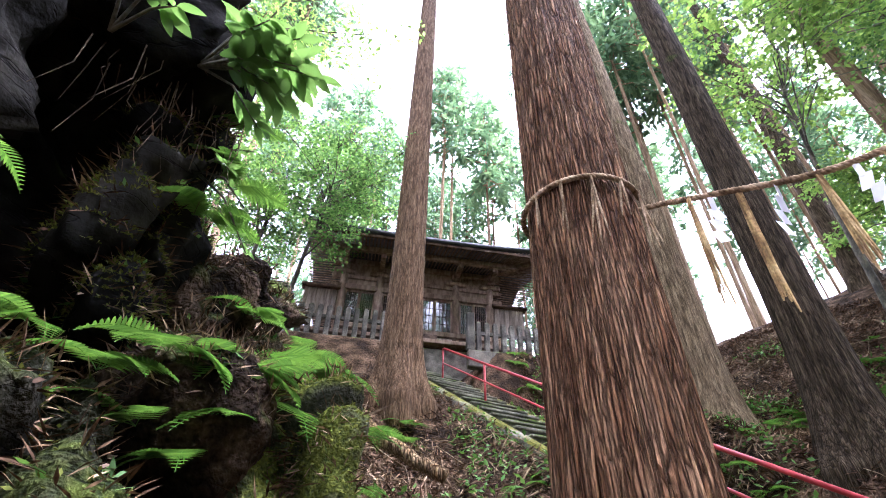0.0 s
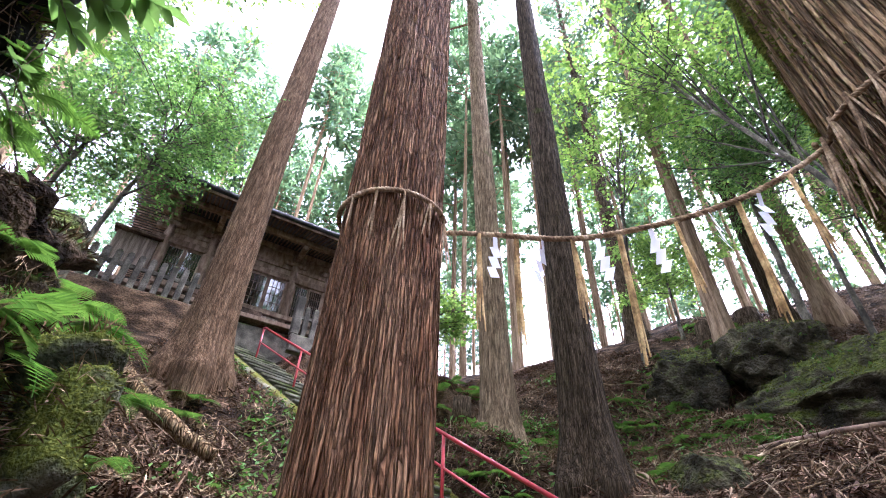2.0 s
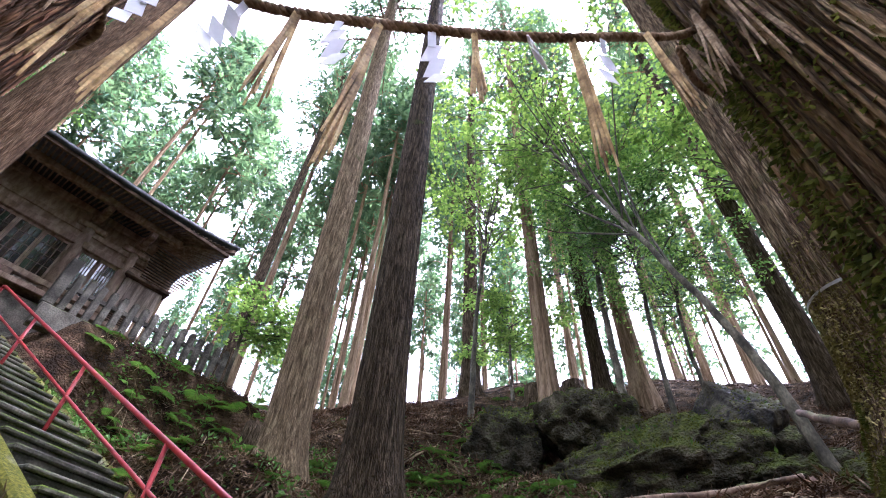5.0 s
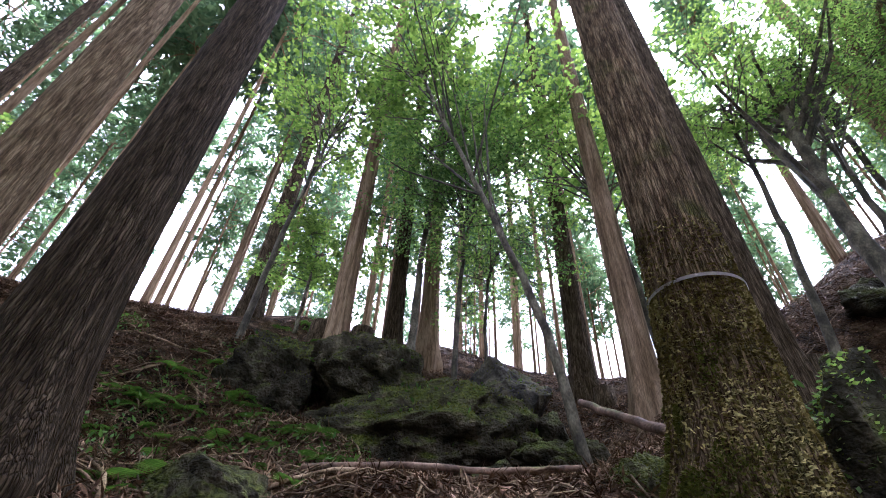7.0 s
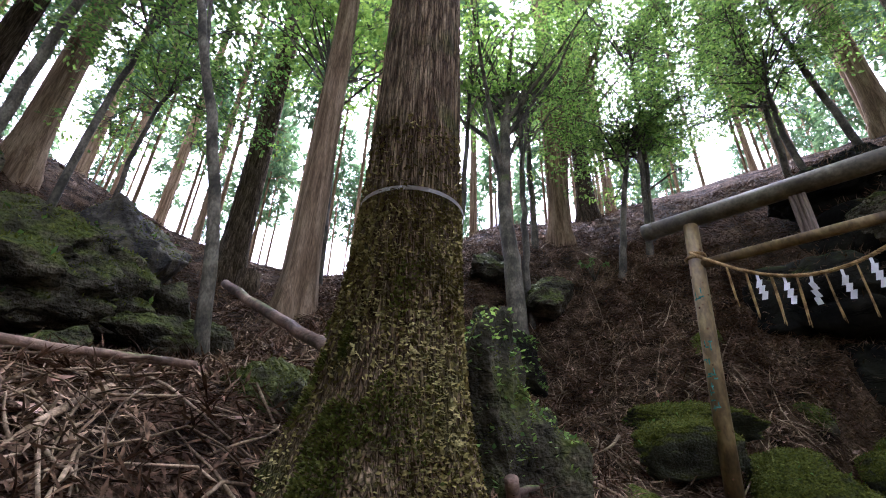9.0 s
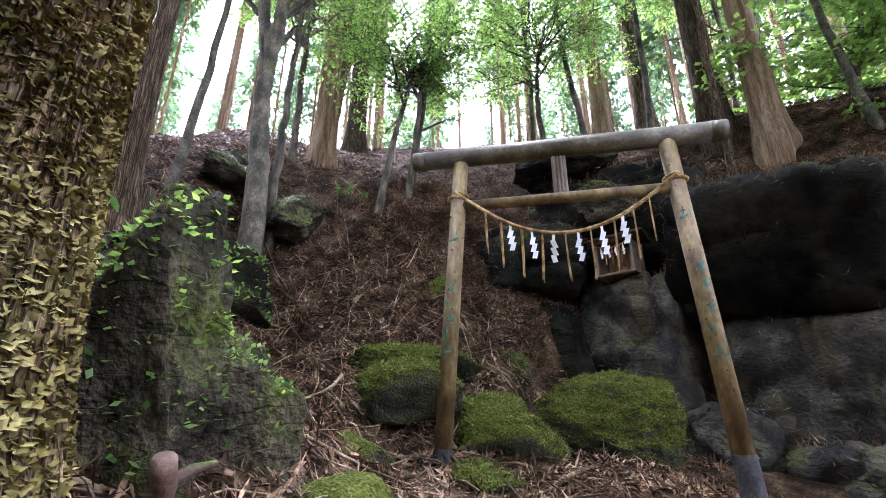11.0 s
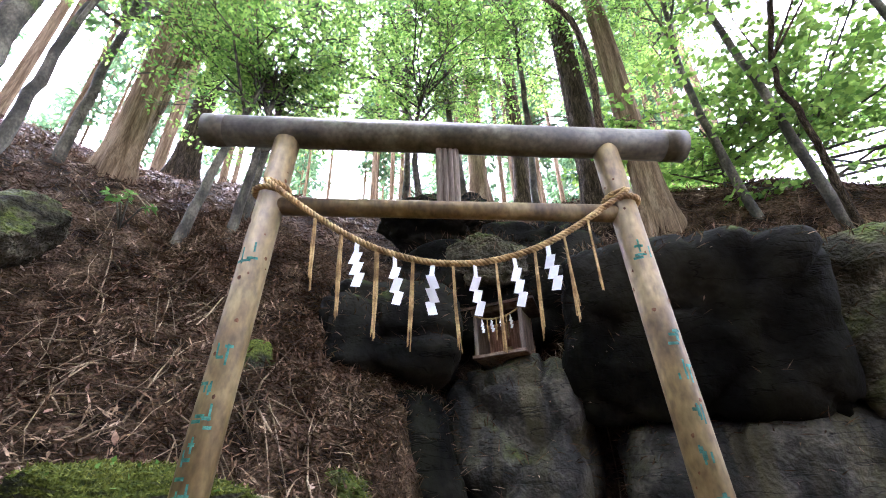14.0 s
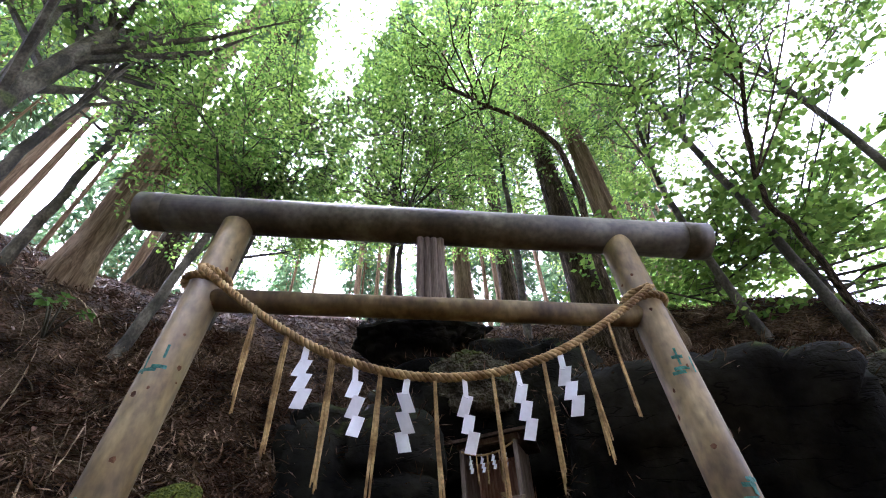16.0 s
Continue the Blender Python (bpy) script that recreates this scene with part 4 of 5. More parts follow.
def metal_band():
    bm = bmesh.new()
    ring = [(5.74 + 0.338 * math.cos(a), 0.66 + 0.338 * math.sin(a)) for a in (2 * math.pi * k / 72 for k in range(72))]
    lo, hi = [bm.verts.new((x, y, 4.005 + 0.02 * (x - 5.75))) for x, y in ring], [bm.verts.new((x, y, 4.033 + 0.02 * (x - 5.75))) for x, y in ring]
    for k in range(72):
        bm.faces.new((lo[k], lo[(k + 1) % 72], hi[(k + 1) % 72], hi[k]))
    bmesh.ops.solidify(bm, geom=bm.faces[:], thickness=-0.008)
    lone("metal_band", bm, BAND, "metal band with painted sky gleam clasped round a cedar trunk", "band", smooth=True)


metal_band()

# brush marks and rust on the gate posts


def post_marks():
    rnd = random.Random(4)
    for s, rows in ((1, (2.18, 1.62, 1.46, 1.3, 1.16, 1.02)), (-1, (2.16, 1.66, 1.5, 1.3, 1.1, 0.9))):
        t = thing("post_lettering", "faded green brush lettering on the gate post", "lettering", TORII, "lettering on the posts")
        for z in rows:
            big = 0.06 if z > 2 else 0.04
            bm = bmesh.new()
            for k in range(5):
                f = (z + 0.3) / 3.36
                foot = 1.29 if s > 0 else 1.21
                cx = s * (foot + (1.055 - foot) * f)
                a0, dz, r = rnd.uniform(60, 115), rnd.uniform(-big, big), 0.0856 - 0.003 * f
                level = rnd.random() < 0.55
                sweep = rnd.uniform(25, 50) * (big / 0.05) if level else 7
                hgt = 0.008 if level else rnd.uniform(0.4, 1.0) * big
                cols = []
                for j in range(5):
                    a = radians(a0 + sweep * (j / 4 - 0.5))
                    cols.append([bm.verts.new((cx + (r + 0.003) * math.cos(a), (r + 0.003) * math.sin(a), z + dz + q)) for q in (-hgt, hgt)])
                for u, v in zip(cols, cols[1:]):
                    bm.faces.new((u[0], v[0], v[1], u[1]))
            tagged(part("letter", bm, GREEN_PAINT, t), kind="stuff")


post_marks()

# ---- little shrine in the rock ----


def hokora():
    t = thing("small_shrine", "small timber shrine box with straw rope in the rock shelter", "shrine", pose(5.52, -6.55, 4.7, 0, 0, 170) @ Matrix.Diagonal((0.9, 0.9, 0.92, 1)))
    # local -y is its front
    part("floor", boxed(-0.36, 0.36, -0.3, 0.3, 0.0, 0.04, 0.006), WOOD, t)
    part("back_wall", boxed(-0.32, 0.32, 0.24, 0.27, 0.04, 0.6), WOOD_NEW, t)
    for s in (-1, 1):
        part("post", boxed(s * 0.31 - 0.025, s * 0.31 + 0.025, -0.26, -0.21, 0.04, 0.6, 0.004), WOOD_PALE, t)
        part("side_wall", boxed(s * 0.31 - 0.012, s * 0.31 + 0.012, -0.2, 0.24, 0.04, 0.58), WOOD, t)
    part("lintel", boxed(-0.36, 0.36, -0.27, -0.2, 0.6, 0.66, 0.005), WOOD, t)
    bm = bmesh.new()
    for s in (-1, 1):
        box(bm, -0.45, 0.45, -0.42 if s < 0 else 0.0, 0.0 if s < 0 else 0.4, -0.012, 0.018, 0.0, pose(0, 0, 0.8, 0, 0, 0) @ pose(0, 0, 0, 22 if s < 0 else -22, 0, 0))
    part("roof", bm, WOOD_DARK, t)
    part("inner_door", boxed(-0.24, 0.24, 0.2, 0.235, 0.05, 0.55), WOOD_NEW, t, "reddish inner doors")
    part("emblem", boxed(-0.04, 0.04, 0.18, 0.2, 0.1, 0.24, 0.01), STRAW, t, "small golden emblem")
    cord = new("cord", rope_mesh([(-0.3, -0.29, 0.56), (-0.15, -0.29, 0.5), (0, -0.29, 0.48), (0.15, -0.29, 0.5), (0.3, -0.29, 0.56)], 0.012, STRAW, 0.05))
    cord.parent = t
    tagged(cord, kind="stuff")
    for k, x in enumerate((-0.2, -0.07, 0.06, 0.19)):
        streamer(t, pose(x, -0.29, 0.5, 0, 0, 10 * k), 150 + k, 0.5)
    for k, x in enumerate((-0.13, 0.0, 0.13)):
        tassel(t, (x, -0.29, 0.49), 0.3, 160 + k, STRAW, 0.006, 5)


hokora()

# ---- shrine hall ----
SHRINE = pose(-0.3 - 0.55 * 0.982, 11 - 0.55 * 0.19, 0, 0, 0, 11)
# local: x along the front, -y to the front, z as the world's


def eave_z(x, y):
    """Under side of the roof's edge: it sweeps up to the corners."""
    return 9.0 + 0.22 * (abs(x) / 3.2) ** 3


def shrine_hall():
    t = thing("shrine_hall", "old unpainted timber shrine hall with a sweeping dark roof", "shrine", SHRINE)
    part("stone_base", boxed(-2.6, 2.6, -0.75, 4.0, 5.2, 6.25, 0.03), STONE, t, "grey cut-stone base")
    part("floor", boxed(-2.75, 2.75, -0.85, 4.0, 6.35, 6.45, 0.01), WOOD, t)
    # dark recessed block that fills the gap between base and floor
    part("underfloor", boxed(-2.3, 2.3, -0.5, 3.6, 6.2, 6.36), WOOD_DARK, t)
    # columns with bracket blocks
    for x in (-2.02, -1.05, 1.05, 2.02):
        c = part("column", bar([(x, 0, 6.4), (x, 0, 8.75)], 0.11, 20), WOOD, t, smooth=True)
        part("bracket", boxed(x - 0.3, x + 0.3, -0.12, 0.12, 8.5, 8.64, 0.03), WOOD, c)
        part("bracket_block", boxed(x - 0.13, x + 0.13, -0.2, 0.2, 8.64, 8.8, 0.02), WOOD, c)
        part("bracket_arm", boxed(x - 0.07, x + 0.07, -0.75, 0.1, 8.68, 8.82, 0.02), WOOD, c)
    for z, d, h in ((8.02, 0.16, 0.16), (8.36, 0.1, 0.12), (8.82, 0.2, 0.16)):
        part("beam", boxed(-2.35, 2.35, -d / 2 - 0.02, d / 2, z, z + h, 0.012), WOOD, t)
    part("sill", boxed(-2.1, 2.1, -0.13, 0.1, 6.9, 7.02, 0.01), WOOD, t)
    # bay panels below and above the glazing
    for x0, x1 in ((-1.94, -1.15), (-0.95, 0.95), (1.15, 1.94)):
        part("lower_panel", boxed(x0, x1, -0.03, 0.03, 6.46, 6.9), WOOD_DARK, t)
        part("upper_panel", boxed(x0, x1, -0.03, 0.03, 8.18, 8.36), WOOD, t)
        part("frieze_panel", boxed(x0, x1, -0.03, 0.03, 8.48, 8.82), WOOD, t)
        n = 4 if x1 - x0 > 1 else 2
        w = (x1 - x0) / n
        for k in range(n):
            a, b = x0 + k * w, x0 + (k + 1) * w
            dr = part("glazed_door", boxed(a + 0.04, b - 0.04, -0.012, 0.012, 7.06, 7.98), GLASS, t, "dark reflecting glass")
            f = bmesh.new()
            box(f, a + 0.003, a + 0.045, -0.03, 0.03, 7.02, 8.02)
            box(f, b - 0.045, b - 0.003, -0.03, 0.03, 7.02, 8.02)
            box(f, a + 0.047, b - 0.047, -0.028, 0.028, 7.022, 7.08)
            box(f, a + 0.047, b - 0.047, -0.028, 0.028, 7.96, 8.018)
            part("door_frame", f, WOOD, dr)
            g = bmesh.new()
            for q in range(1, 4 if n == 4 else 6):
                xx = a + 0.04 + (b - a - 0.08) * q / (4 if n == 4 else 6)
                box(g, xx - 0.008, xx + 0.008, -0.026, -0.014, 7.08, 7.96)
            for q in range(1, 4):
                zz = 7.08 + 0.88 * q / 4
                box(g, a + 0.046, b - 0.046, -0.024, -0.015, zz - 0.007, zz + 0.007)
            part("lattice", g, WOOD_DARK, dr)
    part("white_panel", boxed(0.55, 0.95, -0.07, -0.035, 6.55, 6.88, 0.005), WOOD_PALE, t, "pale board below the sill")
    part("offertory_shelf", boxed(-0.9, 0.5, -0.5, -0.1, 6.45, 6.75, 0.02), WOOD_DARK, t)
    # side and back walls
    for s in (-1, 1):
        part("side_wall", boxed(s * 2.02 - 0.05, s * 2.02 + 0.05, 0.12, 3.5, 6.45, 8.9), WOOD, t)
        for y in (1.2, 2.35, 3.5):
            part("side_column", bar([(s * 2.02, y, 6.4), (s * 2.02, y, 8.9)], 0.11, 16), WOOD, t, smooth=True)
        # board wings beside the front
        wing = part("side_screen", boxed(s * 2.55 - 0.41, s * 2.55 + 0.41, -0.06, 0.0, 7.14, 7.95), WOOD_PALE, t, "pale vertical boards in a frame")
        for q in range(6):
            xx = s * 2.55 - 0.35 + 0.14 * q
            part("board", boxed(xx - 0.066, xx + 0.066, -0.085, -0.063, 7.18, 7.92, 0.004), WOOD_PALE, wing)
        part("screen_cap", boxed(s * 2.55 - 0.5, s * 2.55 + 0.5, -0.2, 0.12, 7.95, 8.02, 0.01), WOOD_DARK, wing)
    part("back_wall", boxed(-2.0, 2.0, 3.45, 3.55, 6.45, 8.9), WOOD, t)
    # roof: swept edges, rafters under the eaves
    xs, ys = [-3.2 + 6.4 * k / 32 for k in range(33)], [-1.35 + 6.3 * k / 24 for k in range(25)]
    def roof_z(x, y, up3):
        f = 1 - abs(y - 1.8) / 3.15
        hip = min(1.0, (3.2 - abs(x)) / 1.6)
        return eave_z(x, y) + up3 + 1.9 * max(0.0, f) ** 1.35 * (0.35 + 0.65 * hip)
    bm = bmesh.new()
    top = [[bm.verts.new((x, y, roof_z(x, y, 0.1))) for x in xs] for y in ys]
    low = [[bm.verts.new((x * 0.99, 1.8 + (y - 1.8) * 0.99, roof_z(x, y, 0.0))) for x in xs] for y in ys]
    for j in range(24):
        for i in range(32):
            bm.faces.new((top[j][i], top[j][i + 1], top[j + 1][i + 1], top[j + 1][i]))
            bm.faces.new((low[j][i], low[j + 1][i], low[j + 1][i + 1], low[j][i + 1]))
    for i in range(32):
        bm.faces.new((low[0][i], low[0][i + 1], top[0][i + 1], top[0][i]))
        bm.faces.new((low[-1][i + 1], low[-1][i], top[-1][i], top[-1][i + 1]))
    for j in range(24):
        bm.faces.new((low[j + 1][0], low[j][0], top[j][0], top[j + 1][0]))
        bm.faces.new((low[j][-1], low[j + 1][-1], top[j + 1][-1], top[j][-1]))
    for v in bm.verts:
        if v.co.x > 0:
            v.co.x *= 1.14
    roof = part("roof", bm, ROOFING, t, "dark metal-sheeted roof", True)
    # boards under the eaves and a double row of rafters, fanned at the corners
    part("eave_board", boxed(-3.08, 3.5, -1.28, -1.22, 8.93, 9.0), WOOD_DARK, roof)
    for k in range(66):
        x = -3.08 + 6.16 * k / 65
        lift = 0.22 * (abs(x) / 3.2) ** 3
        over = max(0.0, abs(x) - 2.05)
        x0 = x if not over else math.copysign(2.05 + over * 0.1, x)
        bm = bar([(x * 1.14 if x > 0 else x, -1.27, 8.95 + lift), (x0, 0.05, 9.12 + lift * 0.4)], 0.022, 4)
        part("rafter", bm, WOOD, roof)
    for s in (-1, 1):
        for k in range(44):
            y = -1.0 + 5.4 * k / 43
            over = max(0.0, -y)
            part("rafter", bar([(3.56 if s > 0 else -3.12, y, 9.1), (s * 2.05, y + over * 0.9, 9.14)], 0.022, 4), WOOD, roof)
        part("hip_rafter", bar([(3.58 if s > 0 else -3.15, -1.3, 9.12), (s * 2.0, 0.0, 9.0)], 0.07, 4), WOOD, roof)
    part("purlin", boxed(-2.6, 2.6, -0.8, -0.66, 8.82, 8.96, 0.01), WOOD, t)


shrine_hall()


def stone_fence():
    """Pickets of cut stone along the front of the terrace, on a low wall."""
    for s, x0, x1 in ((-1, -3.0, -0.62), (1, 1.05, 4.4)):
        t = thing("stone_fence", "weathered stone picket fence before the shrine hall", "fence", SHRINE @ pose(0, -1.35, 0), "stone fences")
        part("base_wall", boxed(x0, x1, -0.1, 0.12, 5.6, 6.0, 0.02), STONE, t)
        n = int((x1 - x0) / 0.2)
        for k in range(n + 1):
            x = x0 + 0.07 + (x1 - x0 - 0.14) * k / n
            end = (k == 0 and s > 0) or (k == n and s < 0)
            w, h = (0.09, 0.95) if end else (0.058, 0.72)
            bm = boxed(x - w, x + w, -w, w, 6.0, 6.0 + h, 0.015)
            if not end:
                box(bm, x - w * 0.6, x + w * 0.6, -w * 0.6, w * 0.6, 6.0 + h, 6.0 + h + 0.03)
            part("gate_post" if end else "picket", bm, STONE, t)
        part("stone_rail", boxed(x0, x1, -0.03, 0.03, 6.42, 6.5), STONE, t)


stone_fence()

# ---- broadleaf trees under the cedars ----


def crown_blobs(seed, centre, radius, n):
    rnd = random.Random(seed)
    out = []
    for _ in range(n):
        d = Vector((rnd.gauss(0, 1), rnd.gauss(0, 1), rnd.gauss(0, 0.55)))
        d = d.normalized() * radius * rnd.uniform(0.2, 1.35)
        d.z *= 0.75
        out.append((Vector(centre) + d, radius * rnd.uniform(0.22, 0.5)))
    return out


def broadleaf(name, label, stem, radii, centre, radius, leaves, leaf, length, width, seed, bark, blobs=14, layer=0.35, group="", extra=()):
    """A leaning stem, boughs to each clump, twigs and flat sprays of leaves."""
    rnd, rng = random.Random(seed), np.random.default_rng(seed)
    t = thing(name, label, "tree" if len(stem) > 2 else "shrub", pose(*stem[0]), group)
    base = Vector(stem[0])
    fine = []
    pts = [Vector(p) - base for p in stem]
    pts[0] -= Vector((0, 0, 0.4))
    for i in range(len(pts) - 1):
        a, b, c, d = pts[max(i - 1, 0)], pts[i], pts[i + 1], pts[min(i + 2, len(pts) - 1)]
        fine += [spline(a, b, c, d, k / 8) + Vector((rnd.gauss(0, 0.012), rnd.gauss(0, 0.012), 0)) for k in range(8)]
    fine.append(pts[-1])
    rr = [radii[0] + (radii[1] - radii[0]) * (k / (len(fine) - 1)) for k in range(len(fine))]
    rr[0] *= 1.5
    part("trunk", bar(fine, rr, 12), bark, t, smooth=True)
    clumps = crown_blobs(seed, Vector(centre) - base, radius, int(blobs * 1.5)) + [(Vector(p) - base, r) for p, r in extra]
    spots = []
    boughs = bmesh.new()
    for p, r in clumps:
        k = min(rnd.sample(range(int(len(fine) * 0.45), len(fine)), 3), key=lambda q: (fine[q] - p).length)
        f = fine[k]
        mid = (f + p) / 2 + Vector((rnd.gauss(0, 0.2), rnd.gauss(0, 0.2), 0.15))
        tube(boughs, [f, mid, p], [max(0.012, rr[k] * 0.55), max(0.009, rr[k] * 0.35), 0.006], 5, False)
        for _ in range(7):
            d = Vector((rnd.gauss(0, 1), rnd.gauss(0, 1), rnd.gauss(0.1, 0.35))).normalized()
            tip = p + d * r * 1.15
            tube(boughs, [mid.lerp(p, rnd.uniform(0.5, 1.0)), p + d * r * 0.5 + Vector((0, 0, 0.04)), tip], [0.007, 0.005, 0.003], 4, False)
        share = int(1.1 * leaves * r ** 2 / sum(q ** 2 for _, q in clumps))
        sprays = max(3, share // 14)
        for _ in range(sprays):
            d = Vector((rnd.gauss(0, 1), rnd.gauss(0, 1), rnd.gauss(0, layer))).normalized() * r * rnd.random() ** 0.6 * 1.25
            hub = p + d
            way = Vector((d.x, d.y, 0)).normalized() if d.length > 0.01 else Vector((1, 0, 0))
            side = Vector((-way.y, way.x, 0))
            for j in range(14):
                u, v = rnd.uniform(-0.2, 0.2), rnd.uniform(-0.14, 0.14)
                spots.append((hub + way * u + side * v + Vector((0, 0, rnd.gauss(0, 0.02))), way * 0.6 + side * (1 if v > 0 else -1) * 0.8))
    tagged(part("bough", boughs, bark, t), kind="stuff")
    crown = new("crown", blades("crown", spots, leaf, rng, length, width, 0.15, 0.35))
    crown.parent = t
    tagged(crown, kind="stuff")
    return t


M, V = "slender maple with thin layers of bright leaves", "glossy-leaved evergreen with many fine twigs"
broadleaf("maple_tree", "leaning maple sapling with a bare curved stem", [(8.35, 1.72, 3.4), (8.35, 2.1, 5.4), (8.0, 2.9, 8.0), (7.6, 4.2, 12.0)], (0.085, 0.03), (7.6, 4.6, 13.6), 3.0, 5000, MAPLE_LEAF, 0.12, 0.095, 201, BARK_SMOOTH, 22, group="maples")
broadleaf("maple_tree", M, [(10.6, 5.2, 6.0), (10.3, 5.0, 9.0), (9.4, 4.2, 11.6)], (0.1, 0.04), (9.6, 4.4, 12.8), 2.6, 4500, MAPLE_LEAF, 0.12, 0.1, 202, BARK_SMOOTH, 20, group="maples")
broadleaf("maple_tree", M, [(8.6, 8.0, 6.2), (8.6, 7.7, 9.0), (8.4, 7.0, 12.0)], (0.08, 0.03), (8.4, 6.8, 13.2), 2.0, 3000, MAPLE_LEAF, 0.12, 0.1, 203, BARK_SMOOTH, 20, group="maples")
broadleaf("maple_tree", M, [(12.3, 0.2, 6.0), (12.0, 0.4, 9.0), (11.4, 0.8, 11.4)], (0.1, 0.04), (11.3, 0.9, 12.2), 2.6, 6000, MAPLE_LEAF, 0.12, 0.1, 204, BARK_SMOOTH, 18, group="maples")
broadleaf("maple_tree", "bright young maple behind the cliff top", [(-0.4, -9.6, 6.6), (-0.3, -9.4, 8.2), (-0.2, -9.2, 9.4)], (0.09, 0.04), (-0.2, -9.2, 9.4), 2.6, 8000, MAPLE_LEAF, 0.13, 0.11, 205, BARK_SMOOTH, 24, group="maples")
broadleaf("maple_tree", "bright young maple behind the cliff top", [(1.4, -9.6, 7.4), (1.4, -9.4, 8.4), (1.3, -9.2, 9.2)], (0.06, 0.03), (1.2, -9.0, 9.0), 1.7, 4500, MAPLE_LEAF, 0.12, 0.1, 206, BARK_SMOOTH, 16, group="maples")
broadleaf("maple_tree", "small maple drooping before the shrine eaves", [(-3.1, 7.6, 4.9), (-3.0, 7.7, 7.0), (-2.7, 7.9, 8.8)], (0.06, 0.025), (-2.7, 7.9, 9.4), 1.5, 11000, DARK_LEAF, 0.065, 0.05, 207, BARK_SMOOTH, 18, group="maples", extra=(((-2.1, 7.2, 7.4), 0.35), ((-2.05, 7.15, 7.0), 0.28), ((-2.3, 7.4, 7.9), 0.4)))
broadleaf("maple_tree", "light green sapling at the edge of the terrace", [(3.9, 10.6, 6.1), (3.8, 10.3, 7.2), (3.7, 10.1, 8.0)], (0.05, 0.02), (3.95, 10.2, 7.5), 0.8, 2400, MAPLE_LEAF, 0.1, 0.08, 208, BARK_SMOOTH, 14, group="maples")
broadleaf("maple_tree", "light green sapling among the slope boulders", [(10.3, 8.1, 7.6), (10.2, 8.0, 8.6), (10.1, 7.9, 9.4)], (0.05, 0.02), (10.1, 7.9, 9.2), 1.3, 4500, MAPLE_LEAF, 0.1, 0.08, 209, BARK_SMOOTH, 14, group="maples")
broadleaf("evergreen_tree", "dark evergreen with several thin stems among boulders", [(10.2, 4.1, 5.5), (10.25, 4.0, 8.0), (10.3, 3.7, 10.6)], (0.06, 0.03), (10.3, 3.9, 10.4), 2.0, 12000, DARK_LEAF, 0.1, 0.045, 210, BARK_SMOOTH, 20, group="evergreens")
broadleaf("evergreen_tree", "thin dark stem with glossy leaves among boulders", [(10.7, 3.6, 5.6), (10.9, 3.6, 8.0), (11.1, 3.2, 9.6)], (0.045, 0.02), (11.0, 3.2, 8.8), 1.6, 4000, EVER_LEAF, 0.1, 0.045, 211, BARK_SMOOTH, 16, group="evergreens")
broadleaf("maple_tree", "pale green maple behind the rock outcrop", [(-4.3, 8.0, 5.0), (-4.1, 7.8, 7.2), (-3.8, 7.6, 9.0)], (0.06, 0.025), (-4.0, 7.5, 8.2), 1.7, 7000, DARK_LEAF, 0.08, 0.06, 212, BARK_SMOOTH, 22, group="maples")
for k, (b, c, r, n) in enumerate([
    # these first two are added west of the outcrop to shade it
    ((-4.2, 4.6, 4.5), (-4.0, 4.4, 9.5), 2.4, 8000), ((-4.6, 0.2, 2.0), (-4.2, 0.4, 8.6), 2.6, 9000),
    ((9.6, -6.4, 7.2), (9.1, -6.5, 13.6), 2.6, 9000), ((5.0, -8.9, 7.9), (4.8, -7.9, 14.6), 2.6, 9000),
    ((1.6, -8.2, 6.7), (1.8, -7.5, 12.8), 2.2, 6500), ((3.4, -10.3, 8.4), (3.3, -9.6, 12.7), 2.2, 7000), ((9.4, -6.0, 6.9), (9.0, -5.9, 9.9), 1.5, 5000),
    ((6.9, -7.9, 7.6), (6.8, -7.4, 10.6), 1.7, 6000), ((9.59, -5.25, 6.4), (9.1, -5.7, 9.8), 1.4, 4500), ((7.6, -8.4, 8.0), (7.4, -8.0, 12.6), 2.2, 7000), ((10.6, -2.0, 5.7), (10.2, -2.2, 11.6), 2.0, 6500), ((0.9, -7.6, 6.3), (2.2, -6.6, 13.6), 2.3, 8000), ((-0.4, -7.4, 5.8), (0.2, -6.6, 12.6), 2.0, 4500), ((6.2, -8.6, 8.0), (6.4, -7.2, 14.6), 2.4, 7000),
]):
    mid = [(b[i] + c[i]) / 2 + (0.25, -0.2, 0.3)[i] * math.sin(k * 2) for i in range(3)]
    broadleaf("evergreen_tree", V, [b, tuple(mid), c], (0.085, 0.03), c, r, int(1.15 * n), EVER_LEAF, 0.085, 0.042, 220 + k, BARK_SMOOTH, 20, group="evergreens")
# the pale leaning trunks left of the gate, and dark curved ones beside it
broadleaf("evergreen_tree", "pale leaning trunk rooted over a mossy rock", [(9.9, -3.0, 4.6), (10.05, -3.0, 6.2), (10.2, -2.98, 8.0), (10.2, -3.2, 11.0)], (0.2, 0.1), (9.9, -3.2, 12.2), 2.0, 6000, EVER_LEAF, 0.085, 0.042, 240, BARK_SMOOTH, 16, group="evergreens")
broadleaf("evergreen_tree", "slim grey trunk beside the leaning one", [(10.1, -3.4, 5.0), (10.2, -3.45, 6.7), (10.3, -3.55, 8.7), (10.4, -3.7, 11.4)], (0.085, 0.045), (10.3, -3.8, 12.0), 1.6, 4000, EVER_LEAF, 0.085, 0.042, 241, BARK_SMOOTH, 14, group="evergreens")
